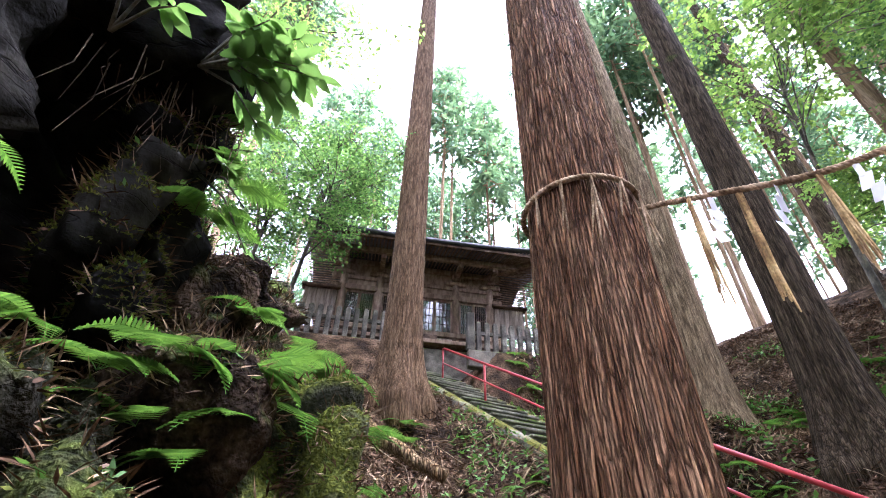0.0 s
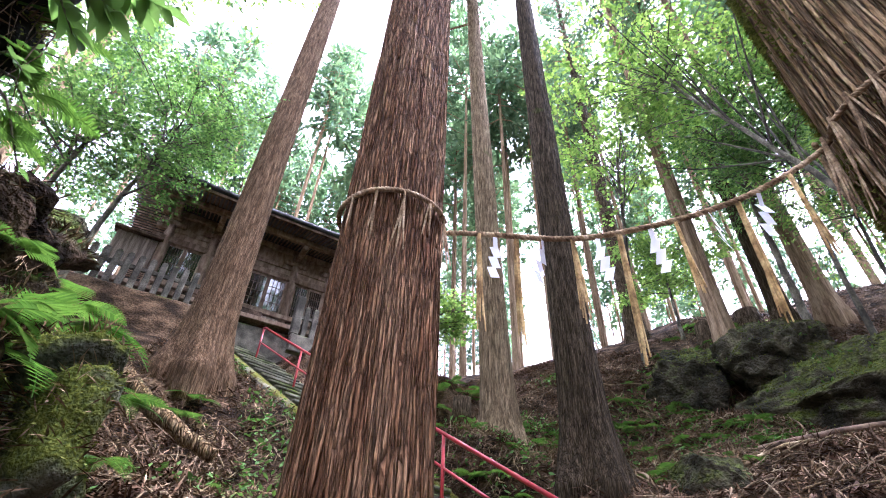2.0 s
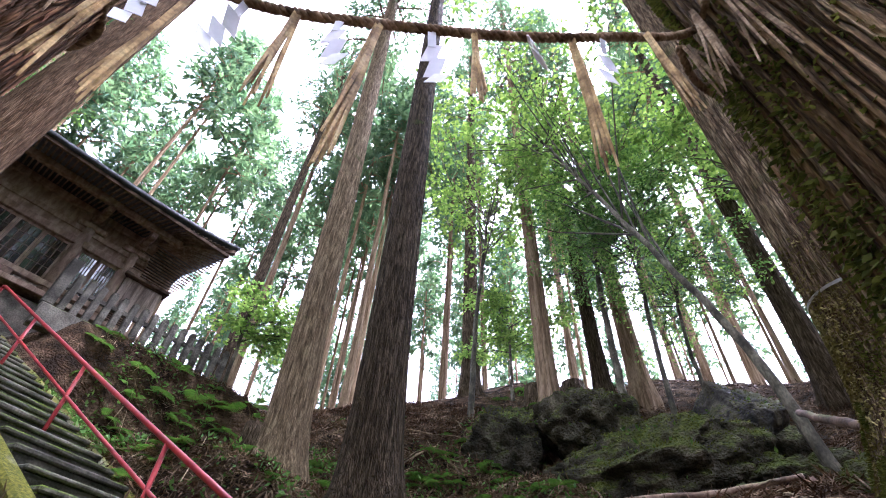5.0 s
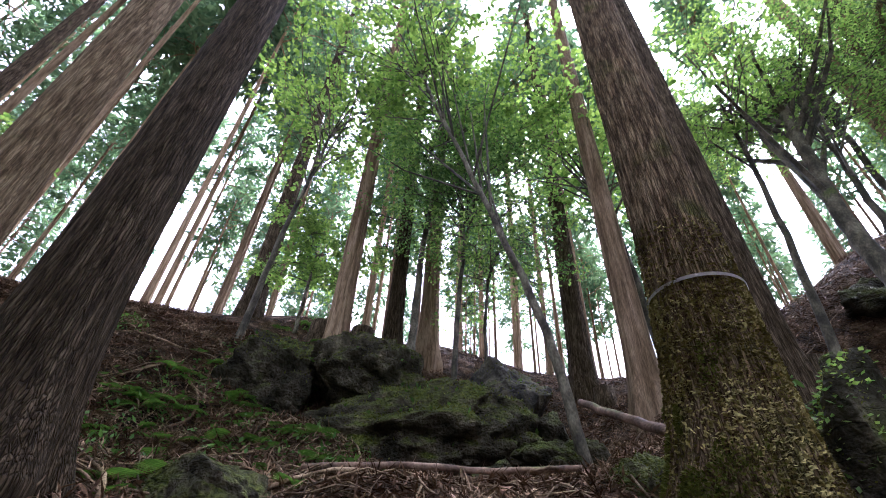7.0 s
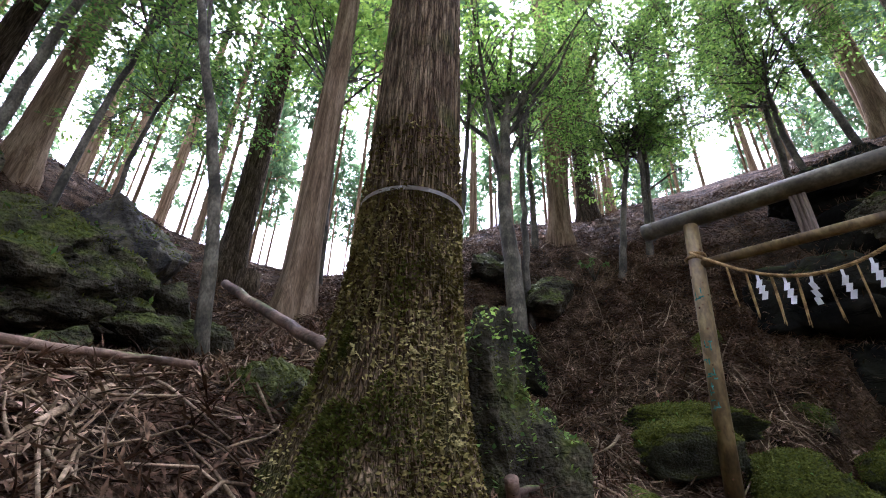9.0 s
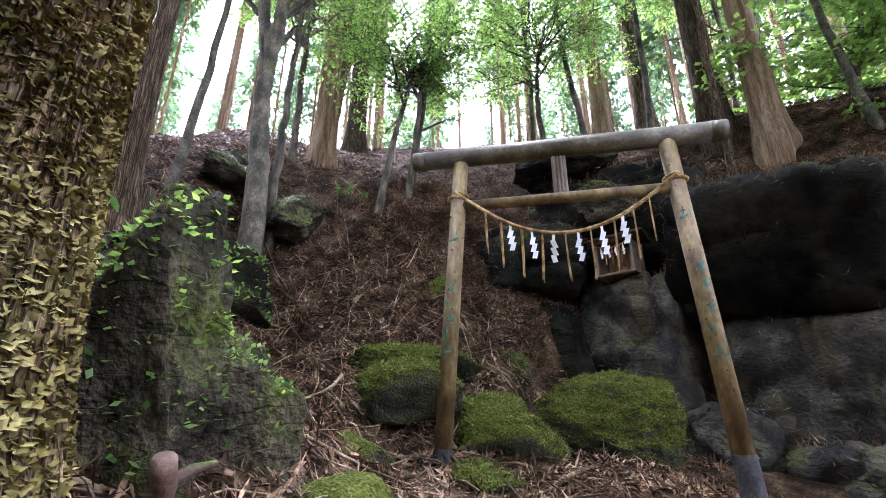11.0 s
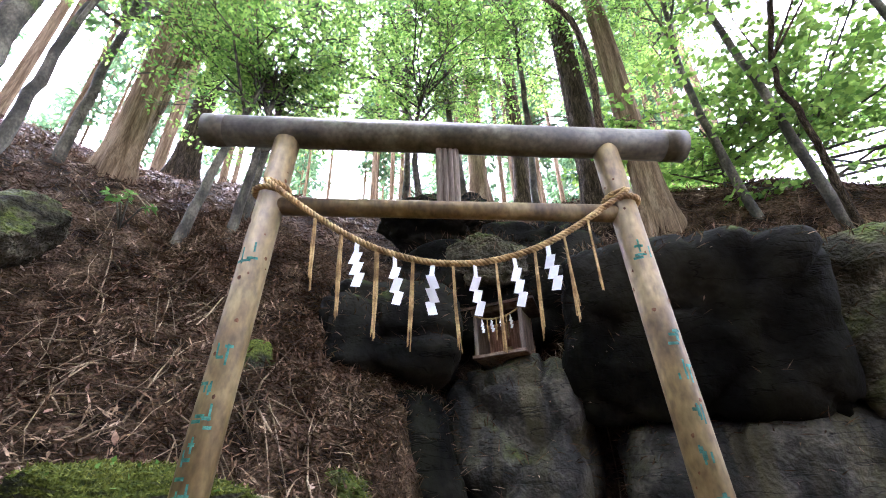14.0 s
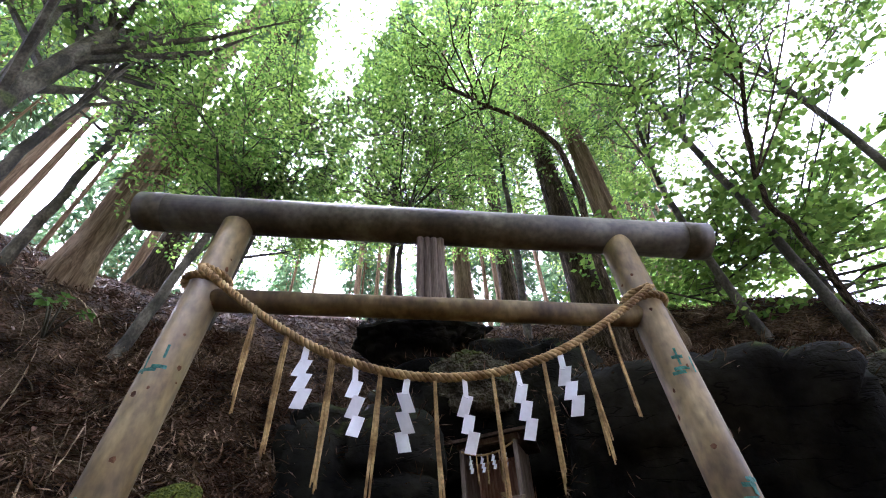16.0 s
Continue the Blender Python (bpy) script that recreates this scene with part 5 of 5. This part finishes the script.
broadleaf("evergreen_tree", "slender leaning trunk near the skyline", [(11.48, -4.64, 7.2), (11.6, -4.75, 9.0), (11.8, -4.9, 12.0)], (0.1, 0.06), (11.7, -4.9, 13.4), 1.8, 4000, EVER_LEAF, 0.085, 0.042, 245, BARK_SMOOTH, 14, group="evergreens")
broadleaf("evergreen_tree", "stout brown trunk near the skyline", [(11.49, -5.49, 7.6), (11.45, -5.7, 9.6), (11.4, -6.0, 12.6)], (0.17, 0.12), (11.2, -6.0, 14.2), 2.0, 5000, EVER_LEAF, 0.085, 0.042, 246, BARK_TAN, 14, group="evergreens")
broadleaf("evergreen_tree", "dark stem arching over the cliff top", [(3.75, -7.4, 6.4), (3.75, -7.1, 7.9), (3.85, -6.7, 10.6), (5.2, -6.5, 12.6), (6.2, -6.2, 13.6)], (0.075, 0.03), (5.6, -6.2, 13.4), 2.0, 6000, EVER_LEAF, 0.085, 0.042, 243, BARK_GREY, 16, group="evergreens")
broadleaf("evergreen_tree", "thin dark stem leaning over the cliff top", [(1.1, -7.2, 6.2), (1.3, -6.8, 7.4), (1.45, -6.55, 8.5), (1.0, -5.6, 10.4)], (0.055, 0.025), (1.0, -5.8, 11.0), 1.8, 6000, EVER_LEAF, 0.1, 0.05, 244, BARK_GREY, 14, group="evergreens")

# ---- the far forest: slim cedars on and behind the ridge ----
FAR_CROWNS = [cedar_crown(s, b, t, w, 6, 2.5) for s, b, t, w in ((31, 15, 24, 1.9), (32, 16.5, 26, 1.8), (33, 14, 23, 2.0))]
FAR_TRUNKS = [trunk_mesh("trunk", 22, r, 0.05, 0.06, (ln, 0), 12, 14, 0.0, BARK_FAR, seed=s) for r, ln, s in ((0.14, 0, 41), (0.115, 0.012, 42), (0.165, -0.012, 43), (0.1, 0, 44))]


def far_forest():
    rnd = random.Random(77)
    spots = []
    tries = 0
    while len(spots) < 255 and tries < 9000:
        tries += 1
        # the last 25 cedars are added behind the viewer to cut down sky light
        west_screen = len(spots) >= 230
        a, r = (rnd.uniform(125, 200), 9 + 26 * rnd.random()) if west_screen else (rnd.uniform(-112, 125), 13 + 34 * rnd.random() ** 1.2)
        x, y = 4.5 + r * math.cos(radians(a)), 0.5 + r * math.sin(radians(a))
        if -5 < x < 3.5 and y < 17 and y > 0:
            continue
        if all((x - p) ** 2 + (y - q) ** 2 > 2.2 for p, q in spots):
            spots.append((x, y))
    for k, (x, y) in enumerate(spots):
        cedar(x, y, FAR_TRUNKS[k % 4], FAR_CROWNS[k % 3], label="distant slim plantation cedar against the sky", group="distant plantation cedars", turn=rnd.uniform(0, 360), size=rnd.uniform(0.8, 1.1), z=land(x, y) - 0.1)


far_forest()

# ---- ferns ----


def frond_mesh(seed, length, curl):
    """One arching frond: a stalk with pairs of tapering toothed leaflets."""
    rnd = random.Random(seed)
    v, f = [], []
    n = 20
    last = None
    for k in range(n + 1):
        u = k / n
        x, z = length * u * (1 - 0.12 * u), length * (0.42 * u - curl * u * u)
        if k > 2:
            reach = length * 0.3 * math.sin(math.pi * min(1, 0.12 + u * 0.88)) ** 0.8 * (1 - 0.2 * u)
            for s in (-1, 1):
                w, sweep, dip = length * 0.022, 0.35 * reach, -0.12 * reach
                i = len(v)
                v += [(x - w, 0, z), (x + w, 0, z + 0.001), (x + sweep * 0.6 + w * 0.8, s * reach * 0.6, z + dip * 0.3), (x + sweep, s * reach, z + dip), (x + sweep * 0.6 - w * 0.9, s * reach * 0.6, z + dip * 0.3)]
                f.append((i, i + 1, i + 2, i + 3, i + 4) if s > 0 else (i + 4, i + 3, i + 2, i + 1, i))
        i = len(v)
        h = length * 0.006
        v += [(x, -h, z - h), (x, h, z - h), (x, 0, z + h)]
        if last is not None:
            f += [(last + a, last + (a + 1) % 3, i + (a + 1) % 3, i + a) for a in range(3)]
        last = i
    return raw("frond", v, f, FERN_LEAF)


FRONDS = [frond_mesh(s, 1.0, c) for s, c in ((1, 0.45), (2, 0.6), (3, 0.75))]


def fern(x, y, z, size, n, seed, label="green fern with arching fronds", lean=0.0, facing=None):
    rnd = random.Random(seed)
    t = thing("fern", label, "fern", pose(x, y, z), "ferns on the bank")
    for k in range(n):
        ob = new("frond", FRONDS[rnd.randrange(3)])
        ob.parent = t
        a = 360 * k / n + rnd.uniform(-25, 25) if facing is None else facing + rnd.uniform(-70, 70)
        ob.matrix_basis = pose(0, 0, 0, rnd.uniform(-12, 12), rnd.uniform(-14, 16) + lean, a) @ Matrix.Diagonal((*([size * rnd.uniform(0.75, 1.1)] * 3), 1))


for k, (x, y, z, s, n, fc) in enumerate([
    (-0.98, 3.1, 2.72, 0.62, 8, None), (-1.0, 3.25, 2.8, 0.5, 6, None), (-1.35, 2.1, 2.42, 0.5, 6, -70), (-1.12, 2.42, 2.4, 0.46, 5, -60), (-0.95, 2.6, 2.3, 0.4, 5, -70),
    (-1.5, 1.9, 2.25, 0.35, 4, -60), (-0.8, 3.5, 2.5, 0.35, 5, None), (-1.15, 2.2, 1.95, 0.36, 3, -70), (-0.85, 2.55, 1.7, 0.35, 3, -80), (-1.5, 3.2, 3.2, 0.4, 5, -60),
    (-1.75, 2.55, 3.6, 0.45, 5, -40), (-1.8, 2.7, 4.1, 0.5, 6, -40), (-1.7, 2.5, 4.5, 0.45, 5, -50), (-1.3, 2.0, 2.05, 0.35, 4, -60), (-1.0, 2.35, 2.15, 0.4, 4, -75), (-0.7, 2.75, 2.2, 0.32, 4, -60), (-0.62, 3.2, 2.35, 0.35, 5, -40), (-1.25, 2.25, 1.75, 0.4, 3, -60), (-1.6, 1.6, 2.3, 0.3, 4, -50), (-1.2, 3.6, 3.1, 0.4, 6, None), (-0.6, 3.6, 2.1, 0.3, 5, None), (-1.4, 0.85, 2.55, 0.22, 2, 0),
]):
    fern(x, y, z, s * 1.05, n, 300 + k, "bright fern rooted in the mossy bank", facing=fc)
fr = random.Random(12)
for k in range(340):
    kind = k % 5
    if kind == 0 or kind == 1 and k % 2:
        x, y = fr.uniform(4.5, 8.3), fr.uniform(3.8, 7.5)
    elif kind == 1:
        x, y = fr.uniform(-0.6, 3.8), fr.uniform(4.5, 8.8)
    elif kind in (2, 3):
        x, y = fr.uniform(1.4, 5.6), fr.uniform(6.2, 10.4)
    else:
        x, y = fr.uniform(7.5, 11.5), fr.uniform(2.5, 8.5)
    across = (x - 0.1) * 0.891 + (y - 9.0) * 0.454
    if abs(across) < 0.8 or math.hypot(x - 4.08, y - 4.78) < 0.6:
        continue
    fern(x, y, land(x, y) - 0.02, fr.uniform(0.24, 0.5), fr.randint(5, 8), 330 + k, "low green fern on the forest floor")

# ---- forest floor ----


def normal_at(x, y):
    e = 0.15
    return Vector((land(x - e, y) - land(x + e, y), land(x, y - e) - land(x, y + e), 2 * e)).normalized()


def scatter(name, n, regions, material, length, width, lift, label, seed, tilt=0.25, keep=None):
    """Small pieces strewn on the ground, joined."""
    rnd, rng = random.Random(seed), np.random.default_rng(seed)
    spots = []
    total = sum(w for *_, w in regions)
    for x0, x1, y0, y1, w in regions:
        for _ in range(int(n * w / total)):
            x, y = rnd.uniform(x0, x1), rnd.uniform(y0, y1)
            across, along = (x - 0.1) * 0.891 + (y - 9.0) * 0.454, -(x - 0.1) * 0.454 + (y - 9.0) * 0.891
            if abs(across) < 0.62 and -8 < along < 2:
                continue
            if keep and noise.noise((x * 0.8, y * 0.8, seed)) < keep:
                continue
            nrm = normal_at(x, y)
            a = rnd.uniform(0, 2 * math.pi)
            d = Vector((math.cos(a), math.sin(a), 0))
            d = (d - nrm * d.dot(nrm)).normalized() + nrm * rnd.gauss(0.05, tilt)
            spots.append((Vector((x, y, land(x, y) + rnd.uniform(0, lift))), d))
    ob = new(name, blades(name, spots, material, rng, length, width, 0.0, 0.4))
    tagged(ob, label, name.replace("_", " "), kind="stuff")


scatter("needle_litter", 222000, [(-2.0, 4.5, -4.5, 3.0, 5), (4.5, 9.5, -5.5, 2.5, 8), (3.0, 9.0, 2.0, 6.5, 5), (-1.5, 4.0, 3.0, 9.0, 4), (8.5, 12.5, -6.5, 6.0, 4), (0.0, 9.5, -9.5, -6.3, 3), (5.6, 10.0, -6.6, -5.0, 2.5), (1.5, 9, 5.5, 11, 9), (9.5, 15, -9, 9, 4), (-2.2, 0.2, 3.0, 6.0, 1)], LITTER, 0.13, 0.019, 0.05, "brown dead cedar fronds strewn over the ground", 401, 0.4)
scatter("dry_leaf_litter", 1800, [(5.0, 9.5, -5.0, 3.0, 6), (3.5, 9.0, 2.0, 7.0, 3), (8.5, 12, -6, 2, 2)], DRY_LEAF, 0.1, 0.05, 0.06, "dry brown leaves lying on the needles", 402)
scatter("green_herbs", 14000, [(-0.8, 3.6, 4.2, 8.8, 6), (3.2, 7.5, 4.0, 9.5, 5), (1.2, 5.5, 7.0, 11.0, 8), (7.5, 11.5, 5.0, 8.5, 1)], HERB_LEAF, 0.085, 0.042, 0.16, "low green herbs and seedlings on the slope", 403, 0.5, 0.06)


def twigs(n, regions, seed):
    rnd = random.Random(seed)
    bm = bmesh.new()
    for x0, x1, y0, y1, w in regions:
        for _ in range(int(n * w)):
            x, y, a, ln = rnd.uniform(x0, x1), rnd.uniform(y0, y1), rnd.uniform(0, 6.28), rnd.uniform(0.25, 1.1)
            bend, pts = rnd.gauss(0, 0.9), []
            for k in range(5):
                a += bend * 0.25
                pts.append((x, y, land(x, y) + 0.03 + 0.09 * math.sin(k * 0.8) * rnd.random()))
                x, y = x + math.cos(a) * ln / 4, y + math.sin(a) * ln / 4
            r = rnd.uniform(0.004, 0.011)
            tube(bm, pts, [r, r, r * 0.8, r * 0.6, r * 0.3], 5, False)
    ob = lone("twig_litter", bm, TWIG, "thin dead twigs lying across the needles", "twigs", kind="stuff", smooth=True)


twigs(1000, [(2.0, 9.0, 5.0, 9.5, 0.25), (5.0, 9.5, -5.0, 1.5, 0.42), (3.6, 9.0, 1.5, 5.5, 0.36), (8.5, 11.5, -6.0, 1.5, 0.12), (-1.0, 3.0, 3.5, 6.5, 0.08), (1.0, 8.5, -9.0, -6.8, 0.1)], 404)


def branch(points, r0, r1, label, seed, material=TWIG, name="fallen_branch", forks=2):
    """A fallen branch with its stubs, lying on the ground."""
    rnd = random.Random(seed)
    t = thing(name, label, "branch", None, "fallen branches")
    fine = []
    pts = [Vector(p) for p in points]
    for i in range(len(pts) - 1):
        a, b, c, d = pts[max(i - 1, 0)], pts[i], pts[i + 1], pts[min(i + 2, len(pts) - 1)]
        fine += [spline(a, b, c, d, k / 7) + Vector((rnd.gauss(0, r0 * 0.12), rnd.gauss(0, r0 * 0.12), rnd.gauss(0, r0 * 0.12))) for k in range(7)]
    fine.append(pts[-1])
    part("stem", bar(fine, [r0 + (r1 - r0) * k / (len(fine) - 1) for k in range(len(fine))], 10), material, t, smooth=True)
    for _ in range(forks):
        k = rnd.randrange(2, len(fine) - 1)
        d = Vector((rnd.gauss(0, 1), rnd.gauss(0, 1), rnd.uniform(0.1, 0.6))).normalized()
        ln = rnd.uniform(0.1, 0.45)
        part("stub", bar([fine[k], fine[k] + d * ln * 0.5, fine[k] + d * ln + Vector((0, 0, -0.03))], [r1 * 0.8, r1 * 0.6, r1 * 0.3], 6), material, t, smooth=True)
    return t


def on(x, y, up4=0.05):
    return (x, y, land(x, y) + up4)


LOG = surf("stripped log", [(0.09, 0.06, 0.04), (0.2, 0.13, 0.085), (0.3, 0.21, 0.14)], 4, (1, 1, 1), 0.8, 0.5, 30, moss=0.12)
branch([(5.95, 1.0, 3.12), (6.6, 1.35, 3.5), (7.4, 1.7, 3.95)], 0.042, 0.036, "broken log leaning against the banded cedar", 501, LOG, "fallen_log", 1)
branch([on(6.0, 4.0, 0.12), on(6.2, 3.2, 0.12), on(6.4, 2.4, 0.12), on(6.35, 1.7, 0.12)], 0.032, 0.024, "long stripped pole lying across the needles", 502, LOG, "fallen_log", 1)
branch([(-1.0, 4.9, 3.05), (-0.5, 4.5, 2.62), (0.0, 4.15, 2.3)], 0.075, 0.06, "mossy rotting log sloping down the bank", 503, BARK_OLD, "fallen_log", 0)
branch([(5.85, -0.1, 2.5), (6.05, -0.25, 2.25), (6.2, -0.45, 1.95)], 0.045, 0.04, "reddish broken branch propped on the ground", 504, LOG)
bl = random.Random(9)
for k in range(46):
    x, y, a, ln = bl.uniform(4.4, 9.0), bl.uniform(-3.8, 4.5) if k < 26 else bl.uniform(3.6, 8.0), bl.uniform(0, 6.28), bl.uniform(0.5, 1.3)
    if math.hypot(x - 5.74, y - 0.66) < 0.8:
        continue
    bend = bl.gauss(0, 0.5)
    pts = [on(x + math.cos(a + bend * q) * ln * q, y + math.sin(a + bend * q) * ln * q, 0.03 + 0.07 * bl.random()) for q in (0, 0.35, 0.7, 1.0)]
    branch(pts, bl.uniform(0.012, 0.024), 0.006, "pale dead branch lying on the needles", 510 + k, TWIG)


def stump(x, y, r, h, seed, label):
    t = thing("tree_stump", label, "stump", pose(x, y, land(x, y)), "old stumps")
    part("stump_body", bar([(0, 0, -0.3), (0, 0, 0.05), (0.01, 0, h)], [r * 1.35, r * 1.1, r], 16), BARK_GREY, t, smooth=True)
    part("cut_face", bar([(0.01, 0, h), (0.01, 0, h + 0.008)], [r * 0.93, r * 0.92], 16), LOG, t, "sawn pale face")


for k, (x, y, r, h) in enumerate(((12.0, 1.5, 0.2, 0.4), (9.5, -1.2, 0.2, 0.6), (11.5, 7.0, 0.3, 0.4), (9.9, 7.0, 0.3, 0.5), (4.5, 9.6, 0.2, 0.35))):
    stump(x, y, r, h, k, "old sawn cedar stump on the slope")

# ---- large-leaved shrub over the rock face, ivy, seedlings on the rocks ----


def big_leaf(length, width):
    v, f = [], []
    n = 7
    for k in range(n + 1):
        u = k / n
        w = width * 0.5 * math.sin(math.pi * u ** 0.8) ** 0.8 if 0 < u < 1 else 0.0015
        z = -0.22 * length * u * u
        v += [(length * u, -w, z + w * 0.25), (length * u, 0, z), (length * u, w, z + w * 0.25)]
        if k:
            i = 3 * k
            f += [(i - 3, i - 2, i + 1, i), (i - 2, i - 1, i + 2, i + 1)]
    return raw("leaf", v, f, DARK_LEAF, True)


def leafy_shrub(root, tips, leaf, seed, label, per=9):
    rnd = random.Random(seed)
    t = thing("shrub", label, "shrub", pose(*root), "shrubs on the rock")
    for tip in tips:
        p = Vector(tip) - Vector(root)
        stem = [Vector((0, 0, 0)), p * 0.5 + Vector((0, 0, 0.12)), p]
        part("stem", bar(stem, [0.014, 0.009, 0.004], 6), BARK_SMOOTH, t, smooth=True)
        for k in range(per):
            u = 0.55 + 0.45 * k / (per - 1)
            at = stem[1].lerp(stem[2], (u - 0.5) * 2)
            ob = new("leaf", leaf)
            ob.parent = t
            s = rnd.uniform(0.7, 1.15)
            ob.matrix_basis = pose(*at, rnd.uniform(-30, 30), rnd.uniform(-15, 45), math.degrees(math.atan2(p.y, p.x)) + rnd.choice((-1, 1)) * rnd.uniform(20, 80)) @ Matrix.Diagonal((s, s, s, 1))


BIG, MID = big_leaf(0.2, 0.082), big_leaf(0.09, 0.04)
leafy_shrub((-1.75, 1.8, 4.4), [(-1.0, 1.5, 4.12), (-0.92, 1.55, 4.0), (-1.1, 1.4, 4.25), (-0.95, 1.65, 4.25), (-1.25, 1.5, 4.35), (-1.15, 1.7, 4.05), (-1.3, 1.6, 4.15), (-1.4, 1.75, 4.25), (-1.05, 1.75, 4.0), (-1.2, 1.9, 4.2), (-1.05, 1.9, 4.35), (-1.3, 2.0, 4.0), (-0.88, 1.75, 4.2), (-1.0, 1.6, 4.4)], BIG, 601, "glossy large-leaved shrub overhanging the shaded rock", 13)
leafy_shrub((-1.9, 2.4, 4.0), [(-1.45, 2.3, 4.1), (-1.4, 2.4, 3.6), (-1.5, 2.2, 3.8), (-1.35, 2.5, 3.3)], MID, 602, "small-leaved shrub on the edge of the rock", 10)
leafy_shrub((-2.0, 1.4, 4.1), [(-1.7, 1.2, 4.35), (-1.6, 1.3, 4.2), (-1.9, 1.1, 4.4)], BIG, 603, "dark large-leaved shrub above the shaded rock", 8)
leafy_shrub((9.4, -4.4, 6.0), [(9.3, -4.3, 6.4), (9.1, -4.5, 6.3), (9.5, -4.2, 6.4), (9.2, -4.1, 6.2)], MID, 604, "low green shrub on the needle-covered bank", 14)
leafy_shrub((7.0, 0.2, 3.2), [(6.6, 0.0, 3.7), (6.7, 0.3, 3.75), (6.5, -0.3, 3.6), (6.4, -0.1, 3.5)], MID, 605, "small green shrub on the mossy rock", 12)


def rock_growth(name, seed, n, centre, spread, leaf, length, width, label):
    """Small plants and moss on the upper sides of the rocks that lie near."""
    rnd, rng = random.Random(seed), np.random.default_rng(seed)
    faces = []
    for ob in scene.objects:
        if ob.name.split(".")[0] in ("boulder", "rock_outcrop", "cliff_block") and abs(ob.location.x - centre[0]) < spread[0] and abs(ob.location.y - centre[1]) < spread[1]:
            m, turn = ob.matrix_world, ob.matrix_world.to_3x3()
            for f in ob.data.polygons:
                nrm = turn @ f.normal
                q = m @ f.center
                if nrm.z > 0.05 + 0.5 * noise.noise(q * 2.0):
                    faces.append((q, nrm, f.area))
    total, spots = sum(f[2] for f in faces) or 1.0, []
    for q, nrm, area in faces:
        want = n * area / total
        for _ in range(int(want) + (rnd.random() < want % 1)):
            r = area ** 0.5 * 0.6
            spots.append((q + Vector((rnd.uniform(-r, r), rnd.uniform(-r, r), 0)), nrm * 1.2 + Vector((rnd.gauss(0, 0.8), rnd.gauss(0, 0.8), 0))))
    if spots:
        tagged(new(name, blades(name, spots, leaf, rng, length, width, 0.0, 0.5)), label, "plants", kind="stuff")


bpy.context.view_layer.update()
scatter("reddish_fronds", 8000, [(4.8, 9.5, -5.0, 2.5, 6), (3.5, 9.0, 2.0, 6.0, 3), (1.0, 8.5, -9.0, -6.8, 1.5)], LITTER, 0.22, 0.016, 0.06, "curled reddish cedar sprays on the ground", 405, 0.3)
rock_growth("rock_seedlings", 701, 900, (-1.4, 2.6), (1.0, 1.2), HERB_LEAF, 0.06, 0.03, "tiny green plants growing on the mossy bank")
rock_growth("rock_ivy", 702, 900, (6.5, -0.3), (0.6, 0.7), EVER_LEAF, 0.05, 0.03, "small dark leaves creeping over the rock")
rock_growth("rock_ivy", 709, 700, (9.0, -2.5), (0.9, 1.3), EVER_LEAF, 0.06, 0.035, "ivy leaves creeping over the rock by the trunk")
rock_growth("rock_seedlings", 703, 300, (6.4, -4.0), (1.3, 1.3), HERB_LEAF, 0.05, 0.028, "tiny green plants growing on mossy boulders")
rock_growth("moss_tufts", 704, 26000, (6.3, -4.0), (1.4, 1.4), MOSS_TUFT, 0.03, 0.012, "coarse green moss on the boulders by the gate")
rock_growth("moss_tufts", 705, 4000, (6.5, 0.2), (0.7, 1.2), MOSS_TUFT, 0.03, 0.012, "coarse green moss on the rock by the tree")
rock_growth("moss_tufts", 706, 12000, (-1.0, 3.0), (0.4, 0.5), MOSS_TUFT, 0.028, 0.011, "coarse bright moss on the bank")
rock_growth("moss_tufts", 707, 7000, (9.6, 4.9), (1.6, 2.4), MOSS_TUFT, 0.045, 0.018, "coarse moss on the slope boulders")
rock_growth("rock_seedlings", 708, 300, (9.6, 5.0), (1.6, 2.4), HERB_LEAF, 0.09, 0.045, "small green plants on the slope boulders")
rock_growth("bank_litter", 710, 16000, (-1.8, 2.8), (1.1, 1.3), LITTER, 0.13, 0.012, "brown needles and rootlets on the bank")
rock_growth("bank_leaves", 711, 420, (-1.7, 2.2), (0.6, 0.9), DRY_LEAF, 0.05, 0.022, "dry pale leaves caught on the bank")
rock_growth("moss_tufts", 714, 2500, (-1.8, 1.8), (0.3, 0.4), MOSS_TUFT, 0.03, 0.012, "dark moss on the rock at the foot of the overhang")
rock_growth("moss_tufts", 712, 9000, (-2.0, 2.3), (0.5, 0.5), MOSS_TUFT, 0.035, 0.012, "dark moss and rootlets on the rock lip")


def hanging_roots():
    """Thin roots and dead stems that hang over the shaded hollow."""
    rnd = random.Random(31)
    bm = bmesh.new()
    for _ in range(34):
        f = rnd.random()
        x, y, z = -1.75 + 0.12 * rnd.gauss(0, 1) - 0.5 * f, 2.35 - 0.7 * f + 0.1 * rnd.gauss(0, 1), 4.35 + 0.1 * rnd.gauss(0, 1)
        ln = rnd.uniform(0.15, 0.8)
        tube(bm, [(x, y, z), (x + rnd.gauss(0.04, 0.03), y + rnd.gauss(0, 0.03), z - ln * 0.5), (x + rnd.gauss(0.03, 0.06), y + rnd.gauss(0, 0.06), z - ln)], [0.005, 0.0035, 0.002], 4, False)
    lone("hanging_roots", bm, BARK_GREY, "thin roots hanging from the overhanging rock", "roots", kind="stuff")


hanging_roots()
rock_growth("cliff_litter", 713, 9000, (3.6, -6.9), (3.6, 1.0), LITTER, 0.15, 0.013, "brown needles fallen on the cliff blocks")
